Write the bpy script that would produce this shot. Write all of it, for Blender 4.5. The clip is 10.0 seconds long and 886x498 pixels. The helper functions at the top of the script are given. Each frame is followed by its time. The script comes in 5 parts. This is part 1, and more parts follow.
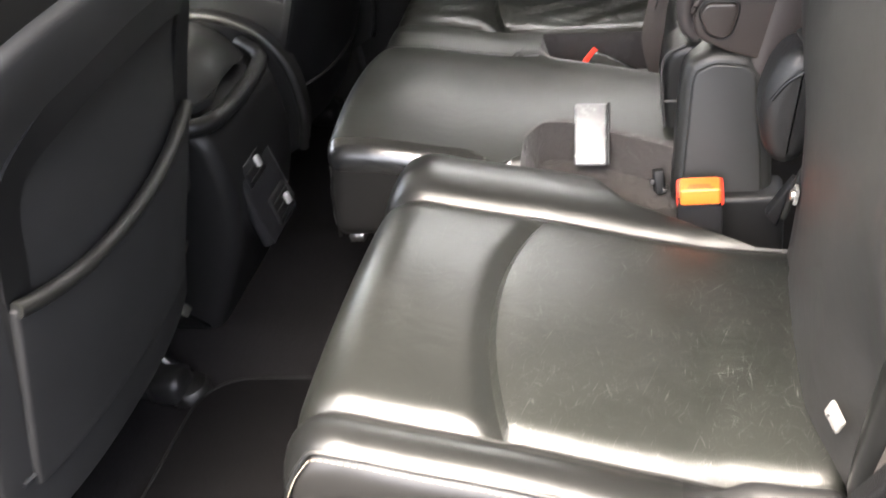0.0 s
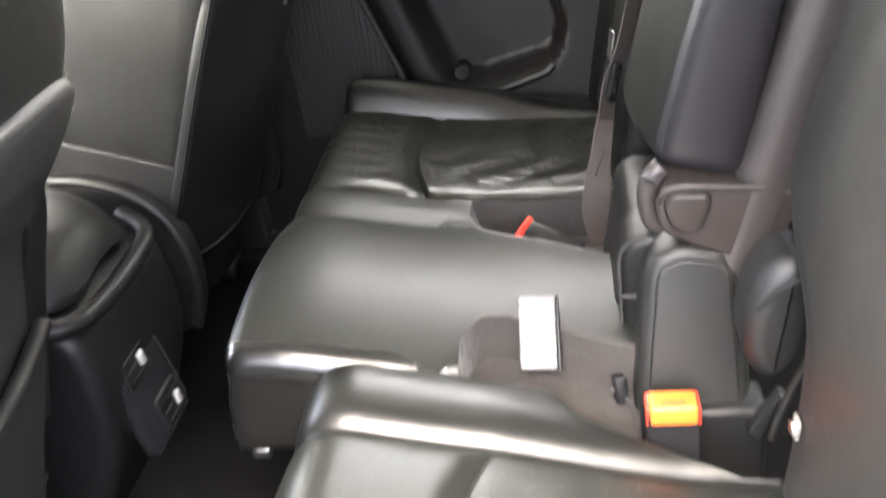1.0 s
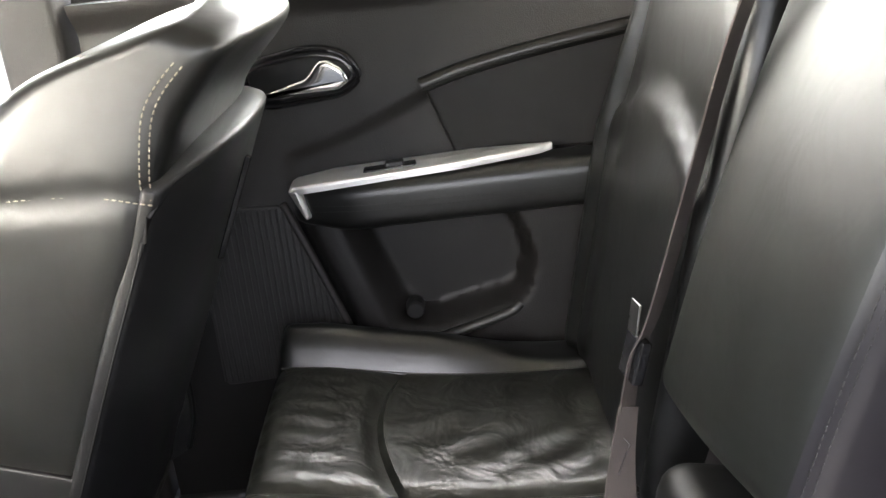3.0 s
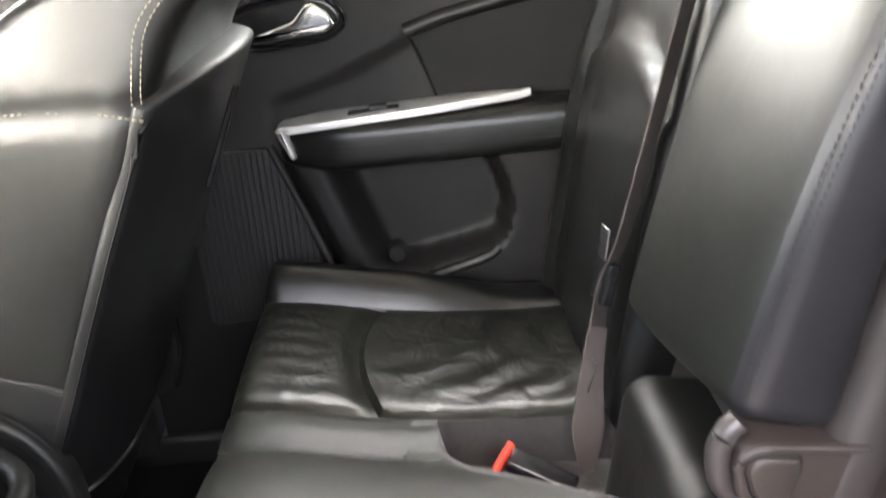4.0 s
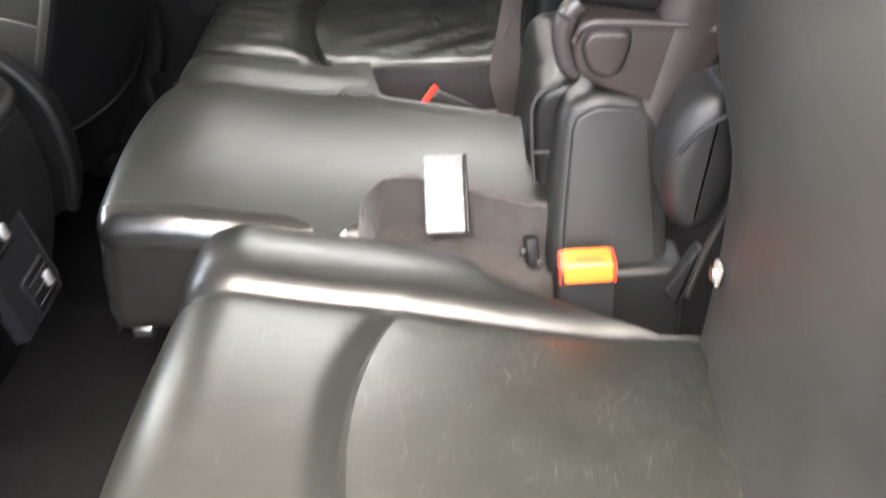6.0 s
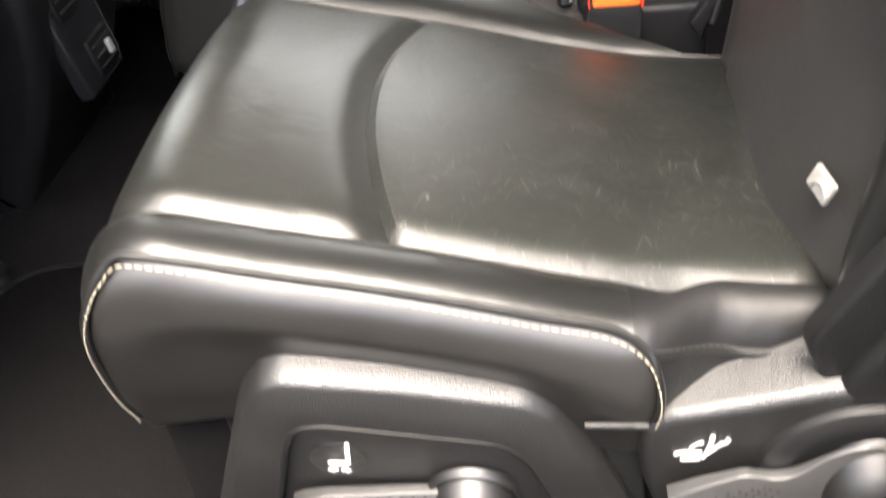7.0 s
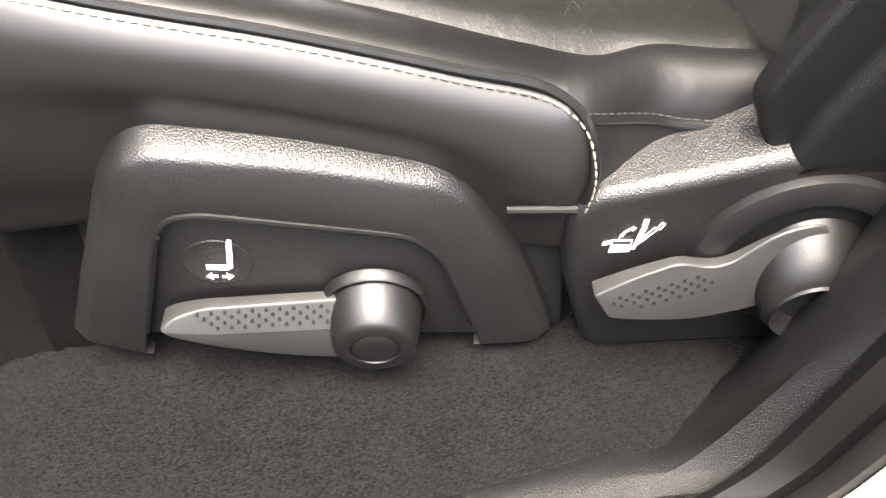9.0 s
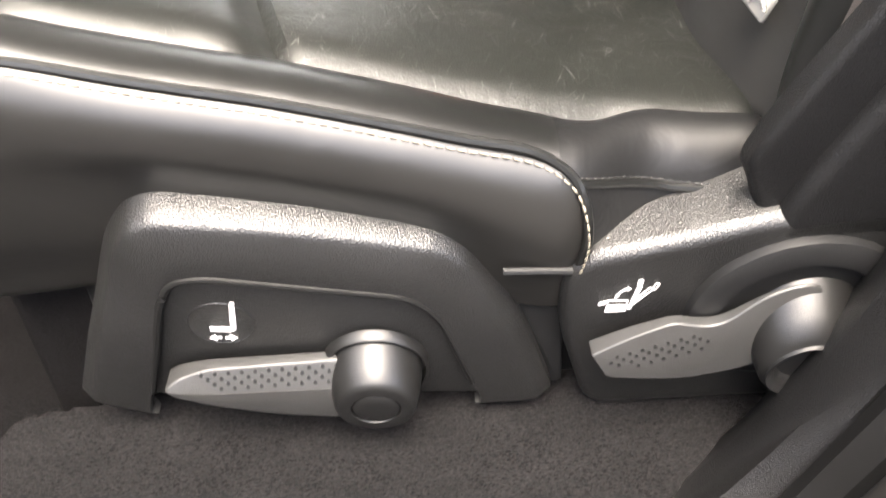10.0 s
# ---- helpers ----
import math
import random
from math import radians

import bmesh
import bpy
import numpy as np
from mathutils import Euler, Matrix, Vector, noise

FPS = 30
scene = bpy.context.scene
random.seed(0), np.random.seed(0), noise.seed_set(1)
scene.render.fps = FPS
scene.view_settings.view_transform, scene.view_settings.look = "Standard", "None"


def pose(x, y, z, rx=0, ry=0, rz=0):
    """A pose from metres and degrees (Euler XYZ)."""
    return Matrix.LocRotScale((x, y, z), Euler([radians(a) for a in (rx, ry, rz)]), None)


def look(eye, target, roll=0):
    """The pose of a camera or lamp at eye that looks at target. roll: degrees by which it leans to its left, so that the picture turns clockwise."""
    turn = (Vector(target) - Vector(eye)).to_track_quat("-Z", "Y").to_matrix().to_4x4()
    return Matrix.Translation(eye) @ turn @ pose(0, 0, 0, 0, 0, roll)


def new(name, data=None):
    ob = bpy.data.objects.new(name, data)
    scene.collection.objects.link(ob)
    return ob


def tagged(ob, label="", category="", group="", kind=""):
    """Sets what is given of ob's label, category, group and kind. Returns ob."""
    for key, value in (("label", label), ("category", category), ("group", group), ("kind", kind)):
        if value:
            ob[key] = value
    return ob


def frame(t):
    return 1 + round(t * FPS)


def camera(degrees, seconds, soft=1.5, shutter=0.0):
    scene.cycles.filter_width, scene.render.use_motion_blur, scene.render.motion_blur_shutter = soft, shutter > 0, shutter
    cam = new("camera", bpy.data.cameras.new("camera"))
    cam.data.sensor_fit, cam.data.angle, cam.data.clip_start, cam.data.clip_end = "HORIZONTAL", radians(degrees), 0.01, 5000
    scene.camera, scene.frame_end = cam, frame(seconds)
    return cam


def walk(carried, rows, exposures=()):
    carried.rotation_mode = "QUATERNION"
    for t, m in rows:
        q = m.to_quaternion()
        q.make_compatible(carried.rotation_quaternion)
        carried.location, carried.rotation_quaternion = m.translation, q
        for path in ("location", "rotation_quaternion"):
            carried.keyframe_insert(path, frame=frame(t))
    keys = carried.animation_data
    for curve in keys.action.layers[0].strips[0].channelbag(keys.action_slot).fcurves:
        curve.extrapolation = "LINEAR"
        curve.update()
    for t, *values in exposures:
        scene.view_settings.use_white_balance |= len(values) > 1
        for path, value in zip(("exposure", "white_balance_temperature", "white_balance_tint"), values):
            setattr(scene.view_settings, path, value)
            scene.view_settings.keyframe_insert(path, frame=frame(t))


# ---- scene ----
cam = camera(52.1, 10.0, shutter=0.5)
PATH = [
    (0, (0.14, -0.053, 1.009), (-0.382, 1.491, -0.15), -12.4),
    (0.5, (0.113, 0.029, 0.994), (-0.299, 1.657, -0.093), -11.6),
    (1, (0.076, 0.177, 1.011), (-0.235, 1.879, 0.009), -9.1),
    (1.5, (0.025, 0.291, 1.05), (-0.218, 2.049, 0.128), -8.5),
    (2, (-0.057, 0.406, 1.052), (-0.178, 2.207, 0.189), -8.2),
    (2.5, (-0.07, 0.474, 1.07), (-0.12, 2.321, 0.306), -6.9),
    (2.7, (-0.079, 0.493, 1.069), (-0.11, 2.354, 0.337), -6.3),
    (3.8, (-0.082, 0.455, 1.031), (-0.057, 2.311, 0.289), -4.7),
    (4, (-0.077, 0.42, 1.014), (-0.059, 2.269, 0.251), -4.7),
    (4.5, (-0.043, 0.377, 0.978), (-0.024, 2.187, 0.128), -4.4),
    (5, (-0.013, 0.351, 0.94), (0.036, 2.104, -0.022), -3.7),
    (5.5, (0.027, 0.306, 0.926), (0.032, 1.987, -0.157), -4.3),
    (5.7, (0.043, 0.27, 0.919), (0.01, 1.931, -0.195), -4.9),
    (6.8, (0.078, 0.038, 0.783), (-0.169, 1.597, -0.445), -7.2),
    (7, (0.077, 0.019, 0.741), (-0.154, 1.574, -0.496), -7.2),
    (7.5, (0.061, 0.002, 0.669), (-0.15, 1.519, -0.617), -6.3),
    (8, (0.045, 0.024, 0.629), (-0.061, 1.461, -0.758), -3.7),
    (8.5, (0.048, 0.031, 0.614), (0.064, 1.47, -0.775), -1.3),
    (9, (0.041, 0.027, 0.613), (0.102, 1.462, -0.779), -0.2),
    (9.5, (0.042, 0.028, 0.619), (0.099, 1.471, -0.764), -0.4),
    (10, (0.053, 0.023, 0.626), (0.081, 1.534, -0.684), -1.5),
]
walk(cam, [(t, look(eye, target, roll)) for t, eye, target, roll in PATH], [(0.0, 2.45), (0.5, 2.82), (1.0, 3.08), (1.5, 2.93), (2.0, 2.75), (2.7, 2.62), (4.0, 2.88), (4.5, 3.02), (5.0, 3.25), (5.5, 3.33), (7.0, 1.98), (8.0, 1.92), (9.0, 1.9)])

# ---- world, sun, exposure ----
world = bpy.data.worlds.new("sky")
scene.world = world
world.use_nodes = True
wn = world.node_tree.nodes
sky = wn.new("ShaderNodeTexSky")
sky.sky_type, sky.sun_disc = "NISHITA", False
sky.sun_elevation, sky.sun_rotation = radians(68), radians(180)
sky.air_density, sky.dust_density, sky.ozone_density = 1.0, 8.0, 0.4
wn["Background"].inputs["Strength"].default_value = 0.46
world.node_tree.links.new(sky.outputs["Color"], wn["Background"].inputs["Color"])
sun_data = bpy.data.lights.new("sun", "SUN")
sun_data.energy, sun_data.angle, sun_data.color = 3.4, radians(40), (1.0, 0.95, 0.85)
sun = new("sun", sun_data)
sun.matrix_world = look((0.0, -0.95, 3.6), (0, 0.4, 0.3))


def daylight(name, eye, target, wide, high, watts, tint=(1.0, 0.91, 0.79)):
    """Sky light standing in a window's opening."""
    d = bpy.data.lights.new(name, "AREA")
    d.shape, d.size, d.size_y, d.energy, d.color = "RECTANGLE", wide, high, watts, tint
    ob = new(name, d)
    ob.matrix_world = look(eye, target)


daylight("daylight_rear_window", (0.0, 2.03, 1.16), (0.0, 1.0, 1.0), 1.2, 0.36, 5.2)
daylight("daylight_front_window", (-1.17, 2.03, 1.13), (-1.17, 1.0, 1.0), 0.85, 0.40, 4.5, (1.0, 0.93, 0.80))
daylight("daylight_windscreen", (-1.78, 1.15, 1.12), (0.0, 1.15, 0.9), 1.4, 0.45, 3.2, (1.0, 0.97, 0.92))
daylight("daylight_near_window", (-1.2, 0.20, 1.08), (-1.1, 1.0, 0.95), 0.8, 0.40, 11)
daylight("daylight_tailgate", (1.66, 1.15, 1.16), (0.0, 1.15, 0.9), 1.3, 0.36, 7.5)


# ---- materials ----
def node(nt, kind, **values):
    n = nt.nodes.new(kind)
    for key, value in values.items():
        n.inputs[key].default_value = value
    return n


def surface(name, colour, rough, metal=0.0, spec=0.5, grain=0.0, grain_size=400.0, dent=0.0, dent_size=18.0,
            vary=0.15, vary_size=9.0, sheen=0.0, wear=0.0, coat=0.0, crisp=0.2):
    """A procedural surface: mottled colour, fine grain, soft dents and, if asked, pale scuffs."""
    m = bpy.data.materials.new(name)
    m.use_nodes = True
    nt = m.node_tree
    bsdf = nt.nodes["Principled BSDF"]
    link = nt.links.new
    place = nt.nodes.new("ShaderNodeTexCoord")
    bsdf.inputs["Metallic"].default_value = metal
    bsdf.inputs["Specular IOR Level"].default_value = spec
    bsdf.inputs["Sheen Weight"].default_value = sheen
    bsdf.inputs["Coat Weight"].default_value = coat
    bsdf.inputs["Coat Roughness"].default_value = 0.12
    broad = node(nt, "ShaderNodeTexNoise", Scale=vary_size, Detail=4.0, Roughness=0.6)
    link(place.outputs["Object"], broad.inputs["Vector"])
    ramp = nt.nodes.new("ShaderNodeValToRGB")
    lo = [c * (1 - vary) for c in colour]
    hi = [c * (1 + vary) for c in colour]
    ramp.color_ramp.elements[0].position, ramp.color_ramp.elements[1].position = 0.5 - crisp, 0.5 + crisp
    ramp.color_ramp.elements[0].color, ramp.color_ramp.elements[1].color = (*lo, 1), (*hi, 1)
    link(broad.outputs["Fac"], ramp.inputs["Fac"])
    rr = nt.nodes.new("ShaderNodeMapRange")
    rr.inputs["To Min"].default_value, rr.inputs["To Max"].default_value = rough * 0.86, rough * 1.18
    link(broad.outputs["Fac"], rr.inputs["Value"])
    colour_out, rough_out = ramp.outputs["Color"], rr.outputs["Result"]
    height = None
    if grain:
        fine = node(nt, "ShaderNodeTexVoronoi", Scale=grain_size)
        link(place.outputs["Object"], fine.inputs["Vector"])
        b1 = node(nt, "ShaderNodeBump", Strength=grain, Distance=0.0006)
        link(fine.outputs["Distance"], b1.inputs["Height"])
        height = b1
    if dent:
        soft = node(nt, "ShaderNodeTexNoise", Scale=dent_size, Detail=3.0, Roughness=0.55, Distortion=0.6)
        link(place.outputs["Object"], soft.inputs["Vector"])
        b2 = node(nt, "ShaderNodeBump", Strength=dent, Distance=0.006)
        link(soft.outputs["Fac"], b2.inputs["Height"])
        if height:
            link(height.outputs["Normal"], b2.inputs["Normal"])
        height = b2
    if wear:
        marks = None
        for turn, size, limit in ((0.25, 1.6, 0.69), (0.85, 1.4, 0.68), (1.25, 1.0, 0.68), (1.6, 1.3, 0.67), (1.95, 0.9, 0.68), (2.4, 1.7, 0.69), (2.9, 1.2, 0.69)):
            turned = nt.nodes.new("ShaderNodeMapping")
            turned.inputs["Rotation"].default_value = (0.1, 0.15, turn)
            turned.vector_type = "TEXTURE"
            turned.inputs["Location"].default_value = (3.1 * turn, 1.7 + turn, 0.5 * turn)
            turned.inputs["Scale"].default_value = (1 / (19 * size), 1 / (560 * size), 1 / (140 * size))
            link(place.outputs["Object"], turned.inputs["Vector"])
            streak = node(nt, "ShaderNodeTexNoise", Scale=1.0, Detail=2.0, Roughness=0.45, Distortion=0.35)
            link(turned.outputs["Vector"], streak.inputs["Vector"])
            thin = nt.nodes.new("ShaderNodeMapRange")
            thin.inputs["From Min"].default_value, thin.inputs["From Max"].default_value = limit, limit + 0.075
            link(streak.outputs["Fac"], thin.inputs["Value"])
            if marks:
                top = nt.nodes.new("ShaderNodeMath")
                top.operation = "MAXIMUM"
                link(marks, top.inputs[0])
                link(thin.outputs["Result"], top.inputs[1])
                marks = top.outputs["Value"]
            else:
                marks = thin.outputs["Result"]
        # curled hairlines, broken into short lengths
        curl = node(nt, "ShaderNodeTexNoise", Scale=26.0, Detail=2.5, Roughness=0.55, Distortion=1.2)
        link(place.outputs["Object"], curl.inputs["Vector"])
        off = nt.nodes.new("ShaderNodeMath")
        off.operation = "SUBTRACT"
        off.inputs[1].default_value = 0.5
        link(curl.outputs["Fac"], off.inputs[0])
        near = nt.nodes.new("ShaderNodeMath")
        near.operation = "ABSOLUTE"
        link(off.outputs["Value"], near.inputs[0])
        hair = nt.nodes.new("ShaderNodeMapRange")
        hair.inputs["From Min"].default_value, hair.inputs["From Max"].default_value = 0.0026, 0.0
        link(near.outputs["Value"], hair.inputs["Value"])
        bits = node(nt, "ShaderNodeTexNoise", Scale=70.0, Detail=1.0)
        link(place.outputs["Object"], bits.inputs["Vector"])
        cut = nt.nodes.new("ShaderNodeMapRange")
        cut.inputs["From Min"].default_value, cut.inputs["From Max"].default_value = 0.5, 0.62
        link(bits.outputs["Fac"], cut.inputs["Value"])
        short = nt.nodes.new("ShaderNodeMath")
        short.operation = "MULTIPLY"
        link(hair.outputs["Result"], short.inputs[0])
        link(cut.outputs["Result"], short.inputs[1])
        all_marks = nt.nodes.new("ShaderNodeMath")
        all_marks.operation = "MAXIMUM"
        link(marks, all_marks.inputs[0])
        link(short.outputs["Value"], all_marks.inputs[1])
        marks = all_marks.outputs["Value"]
        patch = node(nt, "ShaderNodeTexNoise", Scale=14.0, Detail=4.0, Roughness=0.65)
        link(place.outputs["Object"], patch.inputs["Vector"])
        gate = nt.nodes.new("ShaderNodeMapRange")
        gate.inputs["From Min"].default_value, gate.inputs["From Max"].default_value = 0.38, 0.66
        link(patch.outputs["Fac"], gate.inputs["Value"])
        both = nt.nodes.new("ShaderNodeMath")
        both.operation = "MULTIPLY"
        link(marks, both.inputs[0])
        link(gate.outputs["Result"], both.inputs[1])
        amount = nt.nodes.new("ShaderNodeMath")
        amount.operation = "MULTIPLY"
        amount.inputs[1].default_value = wear
        link(both.outputs["Value"], amount.inputs[0])
        mixc = nt.nodes.new("ShaderNodeMix")
        mixc.data_type = "RGBA"
        mixc.inputs["B"].default_value = (0.22, 0.22, 0.21, 1)
        link(amount.outputs["Value"], mixc.inputs["Factor"])
        link(colour_out, mixc.inputs["A"])
        colour_out = mixc.outputs["Result"]
    link(colour_out, bsdf.inputs["Base Color"])
    link(rough_out, bsdf.inputs["Roughness"])
    if height:
        link(height.outputs["Normal"], bsdf.inputs["Normal"])
    return m


LEATHER = surface("leather", (0.0047, 0.0049, 0.0047), 0.34, spec=0.48, dent=0.17, dent_size=14)
LEATHER_WORN = surface("worn leather", (0.0068, 0.0074, 0.0064), 0.36, spec=0.42, grain=0.16, grain_size=600, dent=0.2, dent_size=22, wear=0.3, vary=0.1, vary_size=30)
LEATHER_MARKED = surface("lightly marked leather", (0.0066, 0.0071, 0.0063), 0.35, spec=0.44, dent=0.2, dent_size=16, wear=0.08)
LEATHER_SOFT = surface("soft leather", (0.0048, 0.0055, 0.0042), 0.42, spec=0.46, dent=0.16, dent_size=13, vary=0.25, vary_size=14)
LEATHER_BACK = surface("matt leather", (0.005, 0.0052, 0.005), 0.46, spec=0.3, dent=0.2, dent_size=14)
LEATHER_CREASED = surface("creased leather", (0.0045, 0.0049, 0.0039), 0.3, dent=0.8, dent_size=16, vary=0.25, spec=0.55)
LEATHER_SIDE = surface("side leather", (0.0078, 0.0075, 0.0069), 0.36, spec=0.5, dent=0.14, dent_size=12)
# Rough backrest leather; the lighter base colour stands in for doorway light.
LEATHER_NEARBACK_LIT = surface("dull leather, doorway light in base", (0.0165, 0.0162, 0.0152), 0.52, spec=0.36, dent=0.2, dent_size=14)
LEATHER_POLISHED = surface("polished leather edge", (0.007, 0.007, 0.0068), 0.24, spec=0.85, dent=0.1, dent_size=14)
LEATHER_DULL = surface("unpolished leather", (0.004, 0.0041, 0.0043), 0.45, spec=0.34, dent=0.2, dent_size=30)
LEATHER_ARM = surface("armrest leather", (0.014, 0.013, 0.015), 0.33, dent=0.1, dent_size=12)
LEATHER_TAUPE = surface("taupe leather", (0.035, 0.0305, 0.0295), 0.36, dent=0.1, dent_size=12)
PLASTIC = surface("grained black plastic", (0.0068, 0.0068, 0.0068), 0.36, spec=0.55, grain=0.6, grain_size=850)
PLASTIC_SMOOTH = surface("smooth black plastic", (0.0072, 0.0073, 0.0076), 0.42, spec=0.25, grain=0.15, grain_size=900)
SHELL = surface("seat shell plastic", (0.0165, 0.0167, 0.0172), 0.5, spec=0.3, grain=0.2, grain_size=900)
TRIM = surface("grained trim plastic", (0.0055, 0.0055, 0.0057), 0.42, spec=0.24, grain=0.7, grain_size=1000)
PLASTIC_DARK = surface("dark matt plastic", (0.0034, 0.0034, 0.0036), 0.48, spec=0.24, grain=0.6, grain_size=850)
INSERT = surface("black insert leather", (0.006, 0.0058, 0.0058), 0.6, spec=0.2, grain=0.1, dent=0.05)
PLASTIC_GREY = surface("grey grained plastic", (0.0068, 0.0069, 0.0062), 0.46, spec=0.42, grain=0.2, grain_size=900)
PLASTIC_BROWN = surface("brown-grey plastic", (0.028, 0.0228, 0.0205), 0.42, grain=0.3, grain_size=700)
PLASTIC_SILVER = surface("dark silver plastic", (0.036, 0.036, 0.0355), 0.36, metal=0.4, grain=0.2, grain_size=1200)
HUB = surface("dark satin plastic", (0.006, 0.006, 0.006), 0.36, metal=0.1, grain=0.15, grain_size=1200, spec=0.4)
# Glossy black stalk: white sky glare is put into this pale base colour.
STALK_GLARE = surface("satin plastic, glare in base", (0.15, 0.15, 0.15), 0.26, vary=0.15, vary_size=60)
GLOSS = surface("gloss black plastic", (0.012, 0.012, 0.013), 0.16, vary=0.1)
CHROME = surface("chrome", (0.72, 0.72, 0.72), 0.12, metal=1.0, vary=0.05)
SATIN = surface("satin silver trim", (0.75, 0.745, 0.73), 0.3, metal=0.75, vary=0.05)
STEEL = surface("steel", (0.45, 0.45, 0.44), 0.28, metal=1.0, vary=0.2, vary_size=60)
LINING = surface("brown lining cloth", (0.016, 0.0128, 0.0115), 0.85, grain=0.6, grain_size=900, dent=0.7, dent_size=40, sheen=0.2)
WEBBING = surface("belt webbing", (0.055, 0.045, 0.0395), 0.7, grain=0.5, grain_size=1200)


def carpet(name, colour, tuft=1.0):
    """Short cut pile: light and dark fibre tips in small leaning tufts, brushed patches and a rough nap."""
    m = surface(name, colour, 0.95, spec=0.06, vary=0.2, vary_size=26, crisp=0.25)
    nt = m.node_tree
    bsdf, link = nt.nodes["Principled BSDF"], nt.links.new
    place = nt.nodes.new("ShaderNodeTexCoord")
    lie = nt.nodes.new("ShaderNodeMapping")
    lie.vector_type = "TEXTURE"
    lie.inputs["Rotation"].default_value = (0.2, 0.1, 0.35)
    lie.inputs["Scale"].default_value = (1 / (430 * tuft), 1 / (900 * tuft), 1 / (700 * tuft))
    link(place.outputs["Object"], lie.inputs["Vector"])
    fibre = node(nt, "ShaderNodeTexNoise", Scale=1.0, Detail=2.0, Roughness=0.7, Distortion=0.8)
    link(lie.outputs["Vector"], fibre.inputs["Vector"])
    tips = nt.nodes.new("ShaderNodeValToRGB")
    tips.color_ramp.elements[0].position, tips.color_ramp.elements[1].position = 0.36, 0.66
    tips.color_ramp.elements[0].color, tips.color_ramp.elements[1].color = (0.28, 0.28, 0.29, 1), (2.1, 2.05, 2.03, 1)
    link(fibre.outputs["Fac"], tips.inputs["Fac"])
    mix = nt.nodes.new("ShaderNodeMix")
    mix.data_type, mix.blend_type = "RGBA", "MULTIPLY"
    mix.inputs["Factor"].default_value = 1.0
    link(bsdf.inputs["Base Color"].links[0].from_socket, mix.inputs["A"])
    link(tips.outputs["Color"], mix.inputs["B"])
    link(mix.outputs["Result"], bsdf.inputs["Base Color"])
    nap = node(nt, "ShaderNodeBump", Strength=0.8, Distance=0.002)
    link(fibre.outputs["Fac"], nap.inputs["Height"])
    link(nap.outputs["Normal"], bsdf.inputs["Normal"])
    return m


CARPET = carpet("carpet", (0.0060, 0.0058, 0.0060), 0.85)
MAT_CLOTH = carpet("mat carpet", (0.0028, 0.0027, 0.0029), 0.8)
THREAD = surface("cream thread", (0.165, 0.145, 0.11), 0.7, vary=0.1)
THREAD_DARK = surface("grey thread", (0.02, 0.0195, 0.019), 0.7, vary=0.1)
ORANGE = surface("orange plastic", (0.75, 0.135, 0.02), 0.35, vary=0.05)
RED = surface("red plastic", (0.75, 0.04, 0.02), 0.4, vary=0.05)
WHITE = surface("white print", (0.55, 0.55, 0.55), 0.6, vary=0.03)
LABEL = surface("white label", (0.15, 0.147, 0.137), 0.5, vary=0.1)
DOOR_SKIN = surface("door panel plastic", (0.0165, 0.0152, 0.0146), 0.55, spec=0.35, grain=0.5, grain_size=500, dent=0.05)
# Separate bin moulding; its darker base colour also holds the shade low down.
BIN_SHADED = surface("door bin plastic, darkened for shade", (0.006, 0.0055, 0.0053), 0.5, spec=0.3, grain=0.5, grain_size=500, dent=0.05)
GRILLE = surface("speaker grille", (0.011, 0.0104, 0.0103), 0.55, grain=0.2)
HEADLINER = surface("headliner cloth", (0.25, 0.24, 0.225), 0.95, grain=0.5, grain_size=900)
PAINT = surface("pearl body paint", (0.62, 0.62, 0.6), 0.25, coat=0.5, vary=0.03)
RUBBER = surface("rubber seal", (0.006, 0.006, 0.006), 0.48, spec=0.14, vary=0.1, dent=0.1)
PAVING = surface("weathered tarmac", (0.05, 0.05, 0.048), 0.9, grain=0.5, grain_size=90, vary=0.2, vary_size=1.5)
ASPHALT = surface("asphalt", (0.042, 0.042, 0.042), 0.85, grain=0.8, grain_size=120, vary=0.25, vary_size=6)
SEAL_TAUPE = surface("taupe seal", (0.016, 0.0148, 0.0135), 0.5, vary=0.15, dent=0.1)
BLOCKER_WALL = surface("weathered blocker wall", (0.09, 0.088, 0.082), 0.9, vary=0.4, vary_size=3.0, grain=0.6, grain_size=20)
GLASS = bpy.data.materials.new("window glass")
GLASS.use_nodes = True
gb = GLASS.node_tree.nodes["Principled BSDF"]
gb.inputs["Transmission Weight"].default_value, gb.inputs["Roughness"].default_value, gb.inputs["IOR"].default_value = 1.0, 0.0, 1.01
gb.inputs["Base Color"].default_value = (0.9, 0.93, 0.92, 1)


# ---- mesh helpers ----
ORIGIN = {}


def thing(name, at, label, category, group="", kind=""):
    ob = new(name)
    ob.location = at
    ob.empty_display_size = 0.05
    ORIGIN[ob] = Vector(at)
    return tagged(ob, label, category, group, kind)


